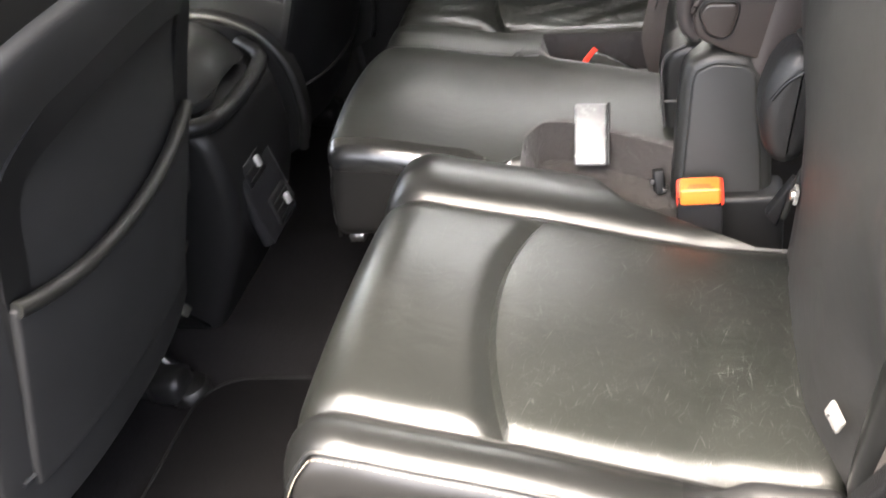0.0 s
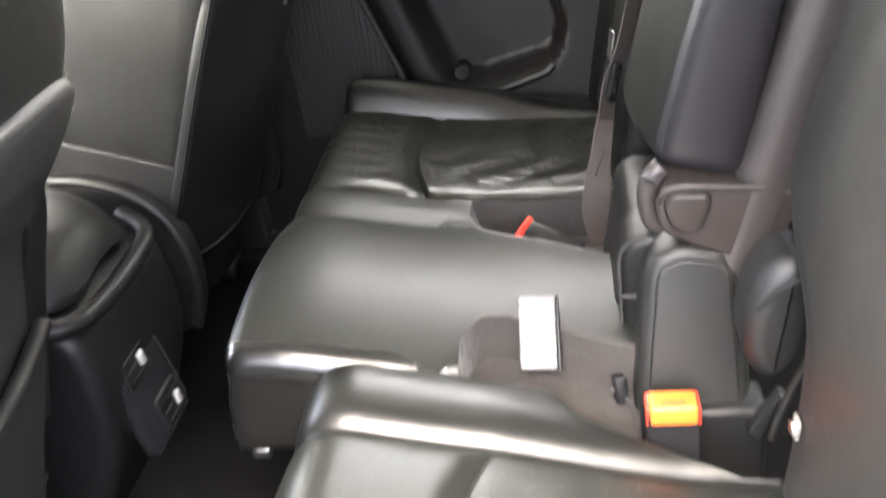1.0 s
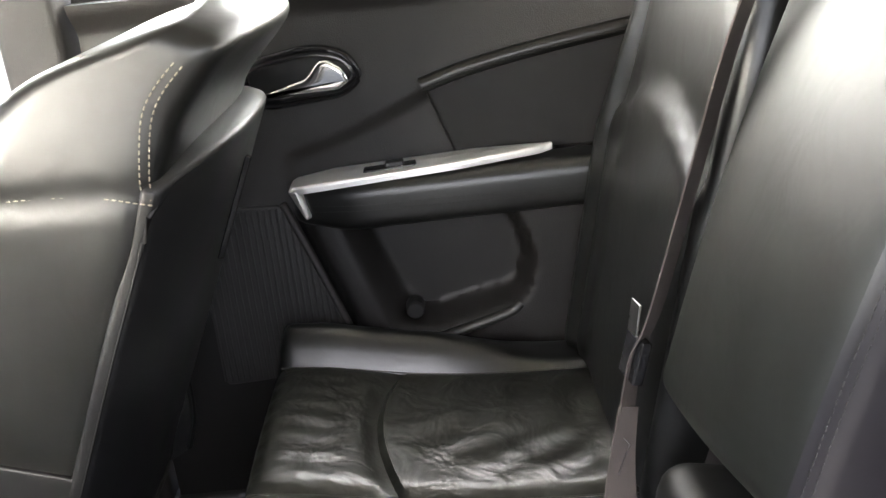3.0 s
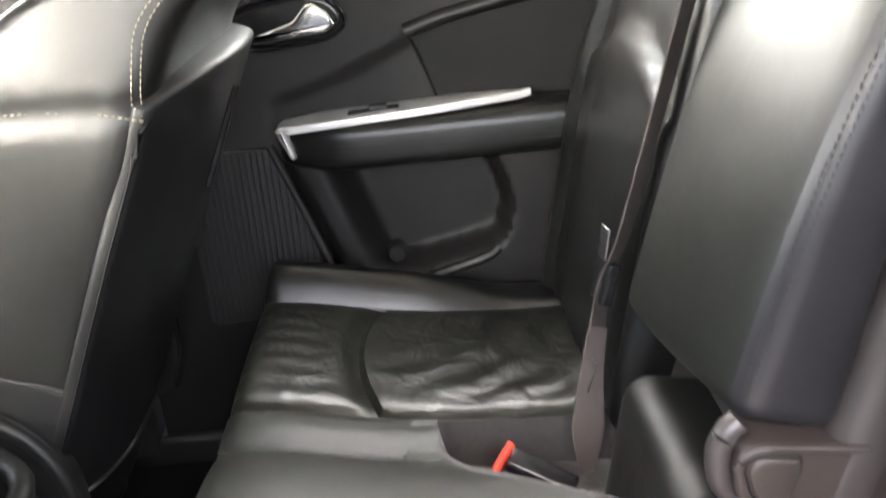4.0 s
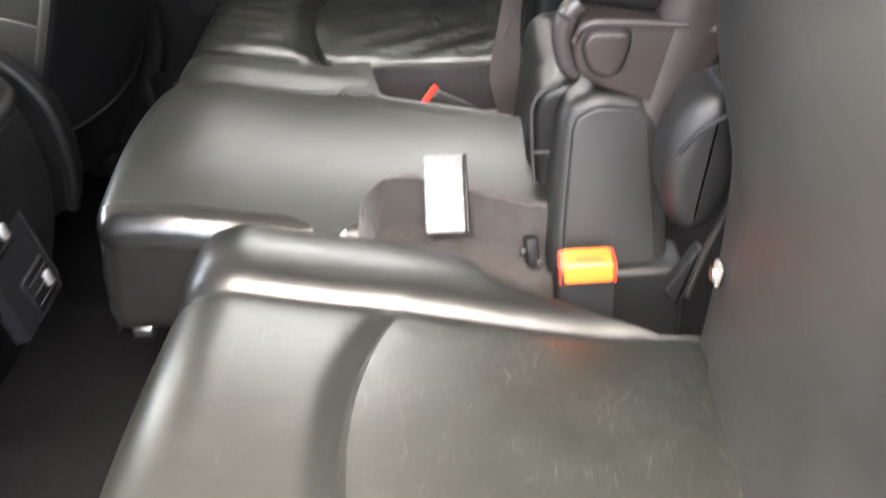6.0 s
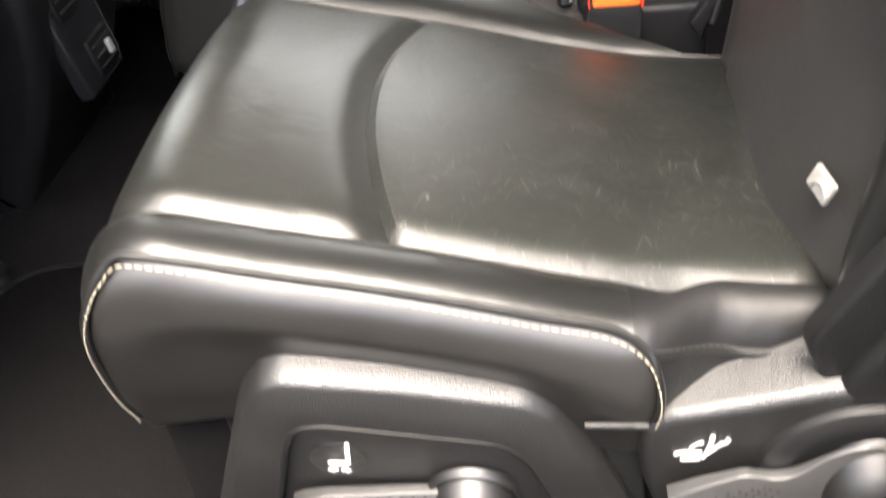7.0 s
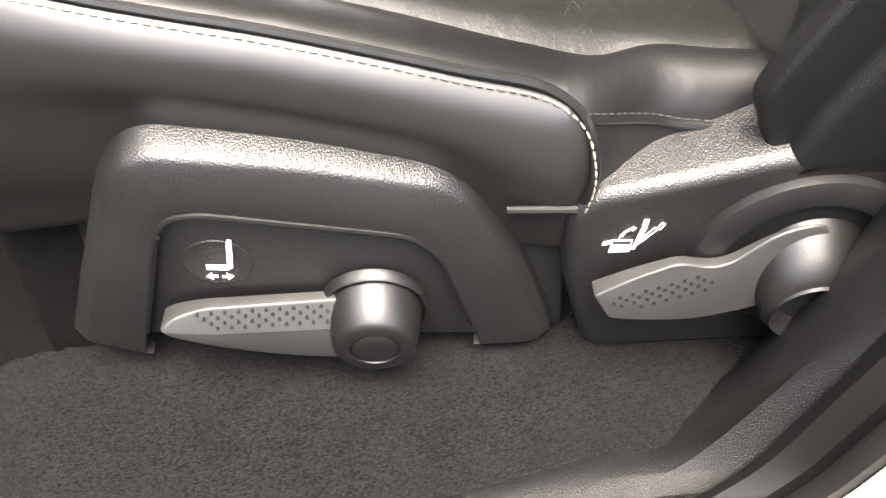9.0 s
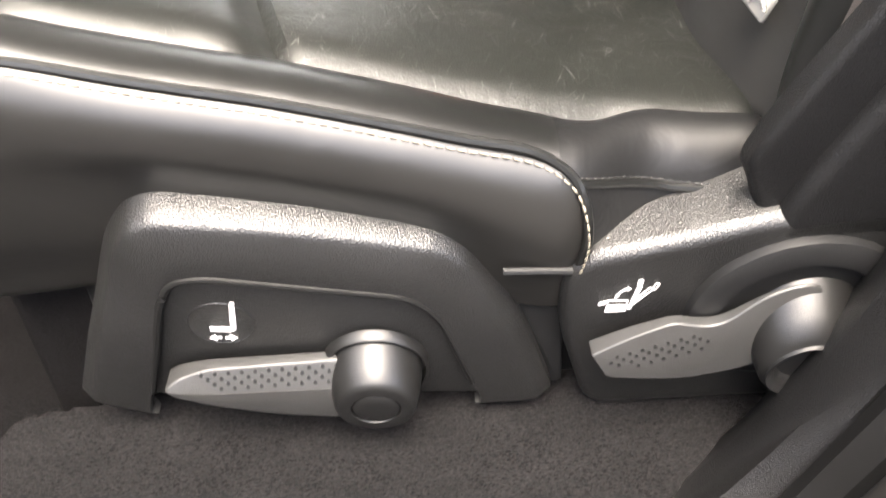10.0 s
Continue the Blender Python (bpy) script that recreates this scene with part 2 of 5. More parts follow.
def part(name, geo, material, parent=None, label="", smooth=True):
    """One mesh object from (points, faces) in world metres, under its thing or part."""
    pts, faces = geo
    top = parent
    while top is not None and top.parent is not None:
        top = top.parent
    off = ORIGIN[top] if top in ORIGIN else Vector((0, 0, 0))
    pts = np.asarray(pts, float) - np.array(off)
    me = bpy.data.meshes.new(name)
    me.from_pydata([tuple(p) for p in pts], [], [tuple(int(i) for i in f) for f in faces])
    me.update()
    bm = bmesh.new()
    bm.from_mesh(me)
    bmesh.ops.recalc_face_normals(bm, faces=bm.faces)
    bm.to_mesh(me)
    bm.free()
    if smooth:
        me.polygons.foreach_set("use_smooth", [True] * len(me.polygons))
        me.set_sharp_from_angle(angle=radians(40))
    me.materials.append(material)
    ob = new(name, me)
    ob.parent = parent
    if label:
        tagged(ob, label)
    return ob


def join(*geos):
    pts, faces, n = [], [], 0
    for p, f in geos:
        p = np.asarray(p, float)
        pts.append(p)
        faces += [tuple(i + n for i in g) for g in f]
        n += len(p)
    return np.concatenate(pts), faces


def moved(geo, m):
    p = np.asarray(geo[0], float)
    a = np.array(m)
    return p @ a[:3, :3].T + a[:3, 3], geo[1]


def line(lo, hi, r, step):
    a = lo + r * (1 - np.cos(np.linspace(0, np.pi / 2, 5)))
    n = max(2, int(round((hi - lo - 2 * r) / step)) + 1)
    return np.unique(np.round(np.concatenate([a, np.linspace(lo + r, hi - r, n), (lo + hi) - a]), 6))


def rbox(lo, hi, r, step=0.02, deform=None, split=None, lines=((), (), ())):
    """A box with rounded edges of radius r, gridded, then bent by deform(points). split(points) names the piece of each face."""
    lo, hi = np.array(lo, float), np.array(hi, float)
    r = min(r, *(0.499 * (hi - lo)))
    axes = []
    for i in range(3):
        g = line(lo[i], hi[i], r, step)
        for extra in lines[i]:
            g[np.argmin(np.abs(g - extra))] = extra
        axes.append(np.unique(g))
    index, pts, faces = {}, [], []

    def vert(p):
        key = tuple(np.round(p, 5))
        if key not in index:
            index[key] = len(pts)
            pts.append(p)
        return index[key]

    for ax in range(3):
        u, v = (ax + 1) % 3, (ax + 2) % 3
        for side in (lo[ax], hi[ax]):
            grid = np.zeros((len(axes[u]), len(axes[v])), int)
            for i, a in enumerate(axes[u]):
                for j, b in enumerate(axes[v]):
                    p = [0, 0, 0]
                    p[ax], p[u], p[v] = side, a, b
                    grid[i, j] = vert(p)
            for i in range(len(axes[u]) - 1):
                for j in range(len(axes[v]) - 1):
                    faces.append((grid[i, j], grid[i + 1, j], grid[i + 1, j + 1], grid[i, j + 1]))
    pts = np.array(pts)
    core = np.clip(pts, lo + r, hi - r)
    d = pts - core
    n = np.linalg.norm(d, axis=1, keepdims=True)
    raw = core + d * (r / np.maximum(n, 1e-9))
    out = deform(raw.copy()) if deform else raw
    if not split:
        return out, faces
    mid = np.array([raw[list(f)].mean(axis=0) for f in faces])
    names = split(mid)
    pieces = {}
    for key in sorted(set(names)):
        chosen = [f for f, nm in zip(faces, names) if nm == key]
        used = sorted({i for f in chosen for i in f})
        remap = {i: k for k, i in enumerate(used)}
        pieces[key] = (out[used], [tuple(remap[i] for i in f) for f in chosen])
    return pieces


def tube(path, r, seg=8, flat=1.0, closed=False):
    path = np.asarray(path, float)
    n = len(path)
    pts, faces = [], []
    for i in range(n):
        a, b = (path[(i - 1) % n], path[(i + 1) % n]) if closed else (path[max(i - 1, 0)], path[min(i + 1, n - 1)])
        t = (b - a) / max(np.linalg.norm(b - a), 1e-9)
        ref = np.array([0, 0, 1.0]) if abs(t[2]) < 0.9 else np.array([1.0, 0, 0])
        s = np.cross(t, ref)
        s /= np.linalg.norm(s)
        w = np.cross(s, t)
        rr = r[i] if np.ndim(r) else r
        for k in range(seg):
            q = 2 * np.pi * k / seg
            pts.append(path[i] + rr * (np.cos(q) * s + flat * np.sin(q) * w))
    for i in range(n if closed else n - 1):
        for k in range(seg):
            j = (i + 1) % n
            faces.append((i * seg + k, i * seg + (k + 1) % seg, j * seg + (k + 1) % seg, j * seg + k))
    if not closed:
        faces.append(tuple(range(seg)))
        faces.append(tuple((n - 1) * seg + k for k in range(seg)))
    return np.array(pts), faces


def smooth_path(points, n=60):
    """A Catmull-Rom curve through the points."""
    p = np.asarray(points, float)
    p = np.concatenate([[2 * p[0] - p[1]], p, [2 * p[-1] - p[-2]]])
    out = []
    m = len(p) - 3
    for t in np.linspace(0, m - 1e-6, n):
        i = int(t)
        f = t - i
        a, b, c, d = p[i:i + 4]
        out.append(0.5 * (2 * b + (c - a) * f + (2 * a - 5 * b + 4 * c - d) * f ** 2 + (3 * b - a - 3 * c + d) * f ** 3))
    return np.array(out)


def rounded(poly, r, n=5):
    """A polygon with rounded corners; r is one radius or one for each corner."""
    poly = [np.array(p, float) for p in poly]
    out = []
    for i, p in enumerate(poly):
        a, b = poly[i - 1] - p, poly[(i + 1) % len(poly)] - p
        rr = r[i] if np.ndim(r) else r
        la, lb = np.linalg.norm(a), np.linalg.norm(b)
        d = min(rr, 0.45 * la, 0.45 * lb)
        p0, p1 = p + a / la * d, p + b / lb * d
        for t in np.linspace(0, 1, n):
            out.append((1 - t) ** 2 * p0 + 2 * t * (1 - t) * p + t * t * p1)
    return np.array(out)


def inset(poly, d):
    """The polygon moved inwards by d."""
    p = np.asarray(poly, float)
    area = 0.5 * np.sum(p[:, 0] * np.roll(p[:, 1], -1) - np.roll(p[:, 0], -1) * p[:, 1])
    s = 1 if area > 0 else -1
    e1 = p - np.roll(p, 1, axis=0)
    e2 = np.roll(p, -1, axis=0) - p
    n1 = np.stack([-e1[:, 1], e1[:, 0]], 1) / np.maximum(np.linalg.norm(e1, axis=1, keepdims=True), 1e-9)
    n2 = np.stack([-e2[:, 1], e2[:, 0]], 1) / np.maximum(np.linalg.norm(e2, axis=1, keepdims=True), 1e-9)
    n = n1 + n2
    n /= np.maximum(np.linalg.norm(n, axis=1, keepdims=True), 1e-9)
    c = np.maximum(np.sum(n * n1, axis=1, keepdims=True), 0.5)
    return p + s * d * n / c


def slab(poly, back, front, bevel=0.004, axis="y", steps=4):
    """A flat piece: the outline stands in the plane across axis, from back to front, with a rounded front edge."""
    sgn = 1 if front > back else -1
    rings = [(inset(poly, 0), back), (inset(poly, 0), front - sgn * bevel)]
    for k in range(1, steps + 1):
        q = np.pi / 2 * k / steps
        rings.append((inset(poly, bevel * (1 - np.cos(q))), front - sgn * bevel * (1 - np.sin(q))))
    pts, faces, n = [], [], len(poly)
    for ring, d in rings:
        for a, b in ring:
            pts.append({"y": (a, d, b), "x": (d, a, b), "z": (a, b, d)}[axis])
    for i in range(len(rings) - 1):
        for k in range(n):
            faces.append((i * n + k, i * n + (k + 1) % n, (i + 1) * n + (k + 1) % n, (i + 1) * n + k))
    faces.append(tuple(range(n)))
    faces.append(tuple((len(rings) - 1) * n + k for k in range(n)))
    return np.array(pts), faces


def ring_disc(c, profile, axis="y", seg=40):
    """A turned piece: profile is (radius, distance along the axis) pairs, from the back to the front."""
    pts, faces = [], []
    for r, d in profile:
        for k in range(seg):
            q = 2 * np.pi * k / seg
            a, b = r * np.cos(q), r * np.sin(q)
            o = {"y": (a, d, b), "x": (d, a, b), "z": (a, b, d)}[axis]
            pts.append(np.array(c) + o)
    for i in range(len(profile) - 1):
        for k in range(seg):
            faces.append((i * seg + k, i * seg + (k + 1) % seg, (i + 1) * seg + (k + 1) % seg, (i + 1) * seg + k))
    faces.append(tuple(range(seg)))
    faces.append(tuple((len(profile) - 1) * seg + k for k in range(seg)))
    return np.array(pts), faces


def stitches(path, length=0.005, gap=0.0028, r=0.0009):
    """A row of single stitches along a path."""
    path = np.asarray(path, float)
    s = np.concatenate([[0], np.cumsum(np.linalg.norm(np.diff(path, axis=0), axis=1))])
    at = lambda v: np.array([np.interp(v, s, path[:, k]) for k in range(3)])
    geos, d = [], 0.0
    while d + length < s[-1]:
        a, b = at(d), at(d + length)
        geos.append(tube([a, a * 0.8 + b * 0.2, a * 0.2 + b * 0.8, b], [r * 0.5, r, r, r * 0.5], seg=5))
        d += length + gap
    return join(*geos)


def ribbon(path, side, width, thick):
    """A strap of webbing along a path, its width along the given side direction."""
    path = np.asarray(path, float)
    pts, faces = [], []
    for i, p in enumerate(path):
        t = path[min(i + 1, len(path) - 1)] - path[max(i - 1, 0)]
        t /= np.linalg.norm(t)
        s = np.array(side[i] if np.ndim(side) > 1 else side, float)
        s -= t * np.dot(s, t)
        s /= np.linalg.norm(s)
        n = np.cross(t, s)
        for a, b in ((-1, -1), (1, -1), (1, 1), (-1, 1)):
            w = width[i] if np.ndim(width) else width
            pts.append(p + s * a * w / 2 + n * b * thick / 2)
    for i in range(len(path) - 1):
        for k in range(4):
            faces.append((i * 4 + k, i * 4 + (k + 1) % 4, i * 4 + 4 + (k + 1) % 4, i * 4 + 4 + k))
    faces += [(0, 1, 2, 3), tuple(len(path) * 4 - 4 + k for k in range(4))]
    return np.array(pts), faces


def bump01(v, lo, hi):
    t = np.clip((v - lo) / (hi - lo), 0, 1)
    return t * t * (3 - 2 * t)


def gauss(v, w):
    return np.exp(-(v / w) ** 2)


# ---- setting ----
def box_geo(lo, hi):
    (a, b, c), (d, e, f) = lo, hi
    p = [(a, b, c), (d, b, c), (d, e, c), (a, e, c), (a, b, f), (d, b, f), (d, e, f), (a, e, f)]
    return np.array(p, float), [(0, 3, 2, 1), (4, 5, 6, 7), (0, 1, 5, 4), (1, 2, 6, 5), (2, 3, 7, 6), (3, 0, 4, 7)]


def sheet(xs, ys, f):
    """A height field with a skirt."""
    nx, ny = len(xs), len(ys)
    pts = [(x, y, f(x, y)) for x in xs for y in ys]
    faces = [(i * ny + j, (i + 1) * ny + j, (i + 1) * ny + j + 1, i * ny + j + 1) for i in range(nx - 1) for j in range(ny - 1)]
    return np.array(pts), faces


def floor_z(x, y):
    # the raised ledge ends at a rounded corner beside the seat foot and flares out towards the doorway
    edge = -0.300 - 0.055 * float(bump01(np.array(0.405 - y), 0.0, 0.05))
    if 0.44 < y < 0.96:
        edge += 0.112 * float(bump01(np.array(y), 0.470, 0.498)) * float(bump01(np.array(0.96 - y), 0.0, 0.04)) + 0.012 * float(bump01(np.array(y), 0.44, 0.480))
    ledge = 0.080 * float(bump01(np.array(x), edge + 0.004, edge + 0.022))
    tunnel = 0.05 * float(bump01(np.array(-abs(y - 1.15)), -0.26, -0.12)) * (1 - float(bump01(np.array(x), -0.5, -0.3)))
    return ledge + tunnel + 0.003 * noise.noise((x * 9, y * 9, 0.3))


xs = np.concatenate([np.linspace(-1.7, -0.37, 50), np.linspace(-0.36, -0.13, 80), np.linspace(-0.12, 1.6, 56)])
floor = part("floor", sheet(xs, np.concatenate([np.linspace(0.33, 0.52, 50), np.linspace(0.54, 2.0, 64)]), floor_z), CARPET)
tagged(floor, "dark charcoal carpeted car floor with a raised ledge", "floor", kind="structure")
ground = part("ground", box_geo((-400, -400, -0.75), (400, 400, -0.45)), PAVING, smooth=False)
tagged(ground, "dark tarmac ground outside the car", "ground", kind="structure")
# Added dark patch, never in view: it dims light bounced up at the doorway.
drive = part("road", box_geo((-3.2, -3.2, -0.46), (3.2, 4.5, -0.44)), ASPHALT, smooth=False)
tagged(drive, "unseen asphalt patch added to dim the bounce light", "road", kind="structure")
# Unseen wall, added only to keep the low sky off the doorway.
blocker_wall = part("backdrop", box_geo((-7.0, -3.3, -0.5), (7.0, -3.0, 1.1)), BLOCKER_WALL, smooth=False)
tagged(blocker_wall, "unseen grey wall added to block the low sky", "wall", kind="structure")
ceiling = part("ceiling", rbox((-1.7, 0.46, 1.34), (1.6, 1.83, 1.42), 0.03, 0.2), HEADLINER)
tagged(ceiling, "dark grey cloth headliner of the car roof", "ceiling", kind="structure")


# far rear door: inner skin at y = DOOR
DOOR = 1.90


def door_skin():
    """The inner skin: stands proud at the belt line and the waist, hollow at the pocket."""
    xs, zs = np.linspace(-0.62, 0.62, 150), np.linspace(0.02, 0.955, 120)
    pts, faces = [], []
    for x in xs:
        for z in zs:
            y = DOOR + 0.02
            # upper shoulder leans outwards to the window
            y += 0.03 * float(bump01(np.array(z), 0.72, 0.96)) - 0.035 * float(bump01(np.array(z), 0.90, 0.955))
            # sweeping hollow above the armrest
            edge = 0.70 + 0.13 * float(bump01(np.array(x), -0.36, 0.1))
            y += 0.016 * float(bump01(np.array(edge - z), 0.0, 0.03)) * float(bump01(np.array(z), 0.60, 0.64)) * float(bump01(np.array(x), -0.34, -0.30))
            # lower bin swells into the cabin behind a slanting rib
            rib = x + 0.335 + (0.613 - z) * -0.34
            y -= 0.03 * float(bump01(np.array(rib), 0.0, 0.03)) * float(bump01(np.array(0.6 - z), 0.0, 0.02))
            y += 0.058 * float(bump01(np.array(rib), 0.06, 0.12)) * float(bump01(np.array(0.585 - z), 0.0, 0.02)) * float(bump01(np.array(z - 0.36 - 0.22 * max(0.0, x + 0.1)), 0.0, 0.04)) * float(bump01(np.array(0.035 + 0.035 * math.sin(math.pi * min(1.0, max(0.0, (z - 0.38) / 0.2))) - x), 0.0, 0.028))
            pts.append((x, y, z))
    nz = len(zs)
    for i in range(len(xs) - 1):
        for j in range(nz - 1):
            faces.append((i * nz + j, (i + 1) * nz + j, (i + 1) * nz + j + 1, i * nz + j + 1))
    n = len(pts)
    back = [(x, DOOR + 0.11, z) for x, y, z in pts]
    rim = [i * nz for i in range(len(xs))] + [(len(xs) - 1) * nz + j for j in range(1, nz)] + [i * nz + nz - 1 for i in range(len(xs) - 2, -1, -1)] + [j for j in range(nz - 2, 0, -1)]
    skirt = [back[i] for i in rim]
    for k in range(len(rim)):
        faces.append((rim[k], rim[(k + 1) % len(rim)], n + (k + 1) % len(rim), n + k))
    faces.append(tuple(n + k for k in range(len(rim))))
    return np.array(pts + skirt), faces


door = thing("door_1", (0, DOOR, 0.0), "black car rear door panel with leather armrest, chrome handle and storage bin", "car door", kind="structure")
skin_pts, skin_faces = door_skin()
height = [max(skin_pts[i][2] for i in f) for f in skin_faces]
# the lower panel gets the plastic with shade in its colour
for name, keep, look_of in (("upper_panel", lambda z: z > 0.585, DOOR_SKIN), ("lower_panel", lambda z: z <= 0.585, BIN_SHADED)):
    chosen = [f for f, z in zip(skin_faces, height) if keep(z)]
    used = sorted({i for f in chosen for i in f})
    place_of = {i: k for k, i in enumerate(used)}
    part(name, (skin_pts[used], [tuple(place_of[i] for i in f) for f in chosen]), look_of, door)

# armrest on the door: leather pad, satin top plate, stitched line, switch
def arm_pad(p):
    x = p[:, 0]
    t = np.clip((x + 0.32) / 0.62, 0, 1)
    p[:, 2] += 0.012 * t
    squeeze = 1 - 0.28 * (1 - bump01(x, -0.32, -0.22))
    p[:, 2] = (p[:, 2] - 0.622 - 0.012 * t) * squeeze + 0.622 + 0.012 * t
    p[:, 1] += 0.02 * (1 - bump01(x, -0.32, -0.2))
    return p


pad = part("armrest", rbox((-0.318, 1.838, 0.572), (0.36, 1.93, 0.654), 0.026, 0.02, arm_pad), LEATHER, door, "stitched black leather armrest")
for dz in (0.0, 0.009):
    path = [(x, 1.8365 + 0.02 * (1 - float(bump01(np.array(x), -0.32, -0.2))), 0.613 + dz - 0.004 * (x + 0.32) / 0.62) for x in np.linspace(-0.29, 0.32, 60)]
    part("stitching", stitches(path, 0.005, 0.0025, 0.0008), THREAD_DARK, pad)
plate = [(-0.314, 1.85), (-0.298, 1.843), (-0.05, 1.850), (0.08, 1.868), (0.105, 1.886), (-0.02, 1.918), (-0.25, 1.928), (-0.312, 1.905)]


def tilt_plate(geo, z0=0.645):
    p, f = geo
    p = np.array(p)
    p[:, 2] += 0.036 * np.clip((p[:, 0] + 0.32) / 0.62, 0, 1) + z0
    return p, f


trim_plate = part("trim_plate", tilt_plate(slab(rounded(plate, 0.006), 0.0, 0.012, 0.004, "z")), SATIN, door, "satin silver armrest top plate")
part("trim_tip", slab(rounded([(-0.320, 0.652), (-0.302, 0.657), (-0.287, 0.604), (-0.297, 0.600)], 0.006), 1.905, 1.845, 0.008), SATIN, door, "satin silver armrest tip")
part("switch_panel", tilt_plate(slab(rounded([(-0.20, 1.868), (-0.115, 1.868), (-0.115, 1.895), (-0.20, 1.895)], 0.004), 0.01, 0.0145, 0.002, "z")), GLOSS, door, "gloss black window switch panel")
part("window_switch", tilt_plate(slab(rounded([(-0.165, 1.873), (-0.135, 1.873), (-0.135, 1.89), (-0.165, 1.89)], 0.003), 0.0145, 0.021, 0.003, "z")), PLASTIC, door)

# upper insert with stitched leather edge
part("insert_panel", slab(rounded([(-0.094, 0.785), (0.30, 0.862), (0.50, 0.875), (0.50, 0.655), (-0.050, 0.665)], 0.01), DOOR + 0.055, DOOR + 0.016, 0.006), INSERT, door, "black leather door insert")
roll = smooth_path([(-0.096, 1.912, 0.784), (-0.02, 1.910, 0.806), (0.1, 1.908, 0.829), (0.26, 1.905, 0.852), (0.45, 1.905, 0.872)], 40)
part("insert_roll", tube(roll, 0.0125, 12), LEATHER, door, "padded leather roll")
part("stitching", stitches(roll + np.array([0, -0.0125, -0.003]), 0.005, 0.0025, 0.0008), THREAD_DARK, door)

# inner handle: dark bowl, chrome rim and chrome pull
bowl = rounded([(-0.375, 0.838), (-0.345, 0.849), (-0.263, 0.863), (-0.208, 0.850), (-0.183, 0.810), (-0.215, 0.784), (-0.331, 0.773), (-0.372, 0.784)], 0.03)
handle = part("door_handle", slab(bowl, DOOR + 0.06, DOOR + 0.004, 0.012), GLOSS, door, "gloss black handle bowl")
part("bowl_recess", slab(inset(bowl, 0.012), DOOR + 0.012, DOOR + 0.002, 0.004), PLASTIC_SMOOTH, handle)
rim_pts = [(x, DOOR + 0.002, z) for x, z in bowl]
part("bowl_rim", tube(rim_pts, 0.004, 8, closed=True), GLOSS, handle)
pull = rounded([(-0.340, 0.791), (-0.338, 0.799), (-0.272, 0.817), (-0.250, 0.842), (-0.235, 0.843), (-0.213, 0.828), (-0.203, 0.806), (-0.222, 0.794), (-0.265, 0.793)], 0.007)
part("pull", slab(pull, DOOR + 0.004, DOOR - 0.016, 0.008), CHROME, handle, "chrome pull lever")

# speaker grille with round holes set in rows
grille = rounded([(-0.50, 0.612), (-0.345, 0.610), (-0.262, 0.372), (-0.24, 0.30), (-0.49, 0.285)], 0.012)
spk = part("speaker_grille", slab(grille, DOOR + 0.05, DOOR + 0.012, 0.004), GRILLE, door, "black perforated speaker grille")
ridges = []
for k in range(26):
    x0 = -0.49 + 0.0105 * k
    top = 0.605 if x0 < -0.345 else 0.605 - (x0 + 0.345) * 2.8
    if top > 0.32:
        ridges.append(tube([(x0, DOOR + 0.0115, 0.295), (x0, DOOR + 0.0115, top)], 0.0028, 6))
part("grille_ridges", join(*ridges), GRILLE, spk)
rib = smooth_path([(-0.340, 1.905, 0.615), (-0.306, 1.903, 0.523), (-0.264, 1.903, 0.40), (-0.236, 1.905, 0.31), (-0.22, 1.91, 0.25)], 40)
part("rib", tube(rib, 0.007, 10), DOOR_SKIN, door)
# bin lip, pull cup and cup holder
lip = smooth_path([(-0.115, 1.887, 0.350), (-0.08, 1.884, 0.362), (-0.02, 1.883, 0.379), (0.02, 1.884, 0.392), (0.036, 1.888, 0.404)], 40)
part("bin_lip", tube(lip, 0.009, 10), PLASTIC_GREY, door, "grey rounded bin lip")
part("drain_plug", ring_disc((-0.143, DOOR - 0.0, 0.403), [(0.016, 0.03), (0.016, 0.0), (0.013, -0.003)]), PLASTIC_SMOOTH, door)

# window of the far side: frame, glass, pillars; the beltline cap
def opening(name, x0, x1, z0, z1, y):
    w = thing(name, (x0, y, z0), "car side window in a black frame", "car window", kind="structure")
    fr = [tube([(x0, y, z0), (x1, y, z0)], 0.014), tube([(x0, y - 0.05, z1), (x1, y - 0.05, z1)], 0.014)]
    part("window_frame", join(*fr), RUBBER, w)
    g = part("pane", box_geo((x0, y - 0.004, z0), (x1, y, z1)), GLASS, w, smooth=False)
    g.visible_shadow = False
    return w


opening("window_1", -0.62, 0.60, 0.955, 1.34, DOOR + 0.06)
opening("window_2", -1.60, -0.74, 0.782, 1.34, DOOR + 0.06)
opening("window_3", 0.75, 1.5, 0.97, 1.34, DOOR + 0.06)
wall_far = part("wall_east", join(box_geo((-1.7, DOOR + 0.03, -0.02), (-0.64, DOOR + 0.12, 0.768)), box_geo((0.64, DOOR + 0.03, -0.02), (1.6, DOOR + 0.12, 0.96))), DOOR_SKIN, smooth=False)
tagged(wall_far, "dark plastic lining of the far body side", "wall", kind="structure")
for x0, x1 in ((-0.73, -0.63), (0.61, 0.74)):
    pil = part("trim", rbox((x0, DOOR + 0.0, 0.02), (x1, DOOR + 0.10, 1.36), 0.015, 0.2), DOOR_SKIN)
    tagged(pil, "dark plastic body pillar trim", "pillar", kind="structure")
rail = part("trim", rbox((-1.7, 1.80, 1.30), (1.6, 2.0, 1.40), 0.03, 0.2), HEADLINER)
tagged(rail, "dark headliner rail above the windows", "trim", kind="structure")
rail = part("trim", rbox((-1.7, 0.36, 1.30), (1.6, 0.49, 1.40), 0.03, 0.2), HEADLINER)
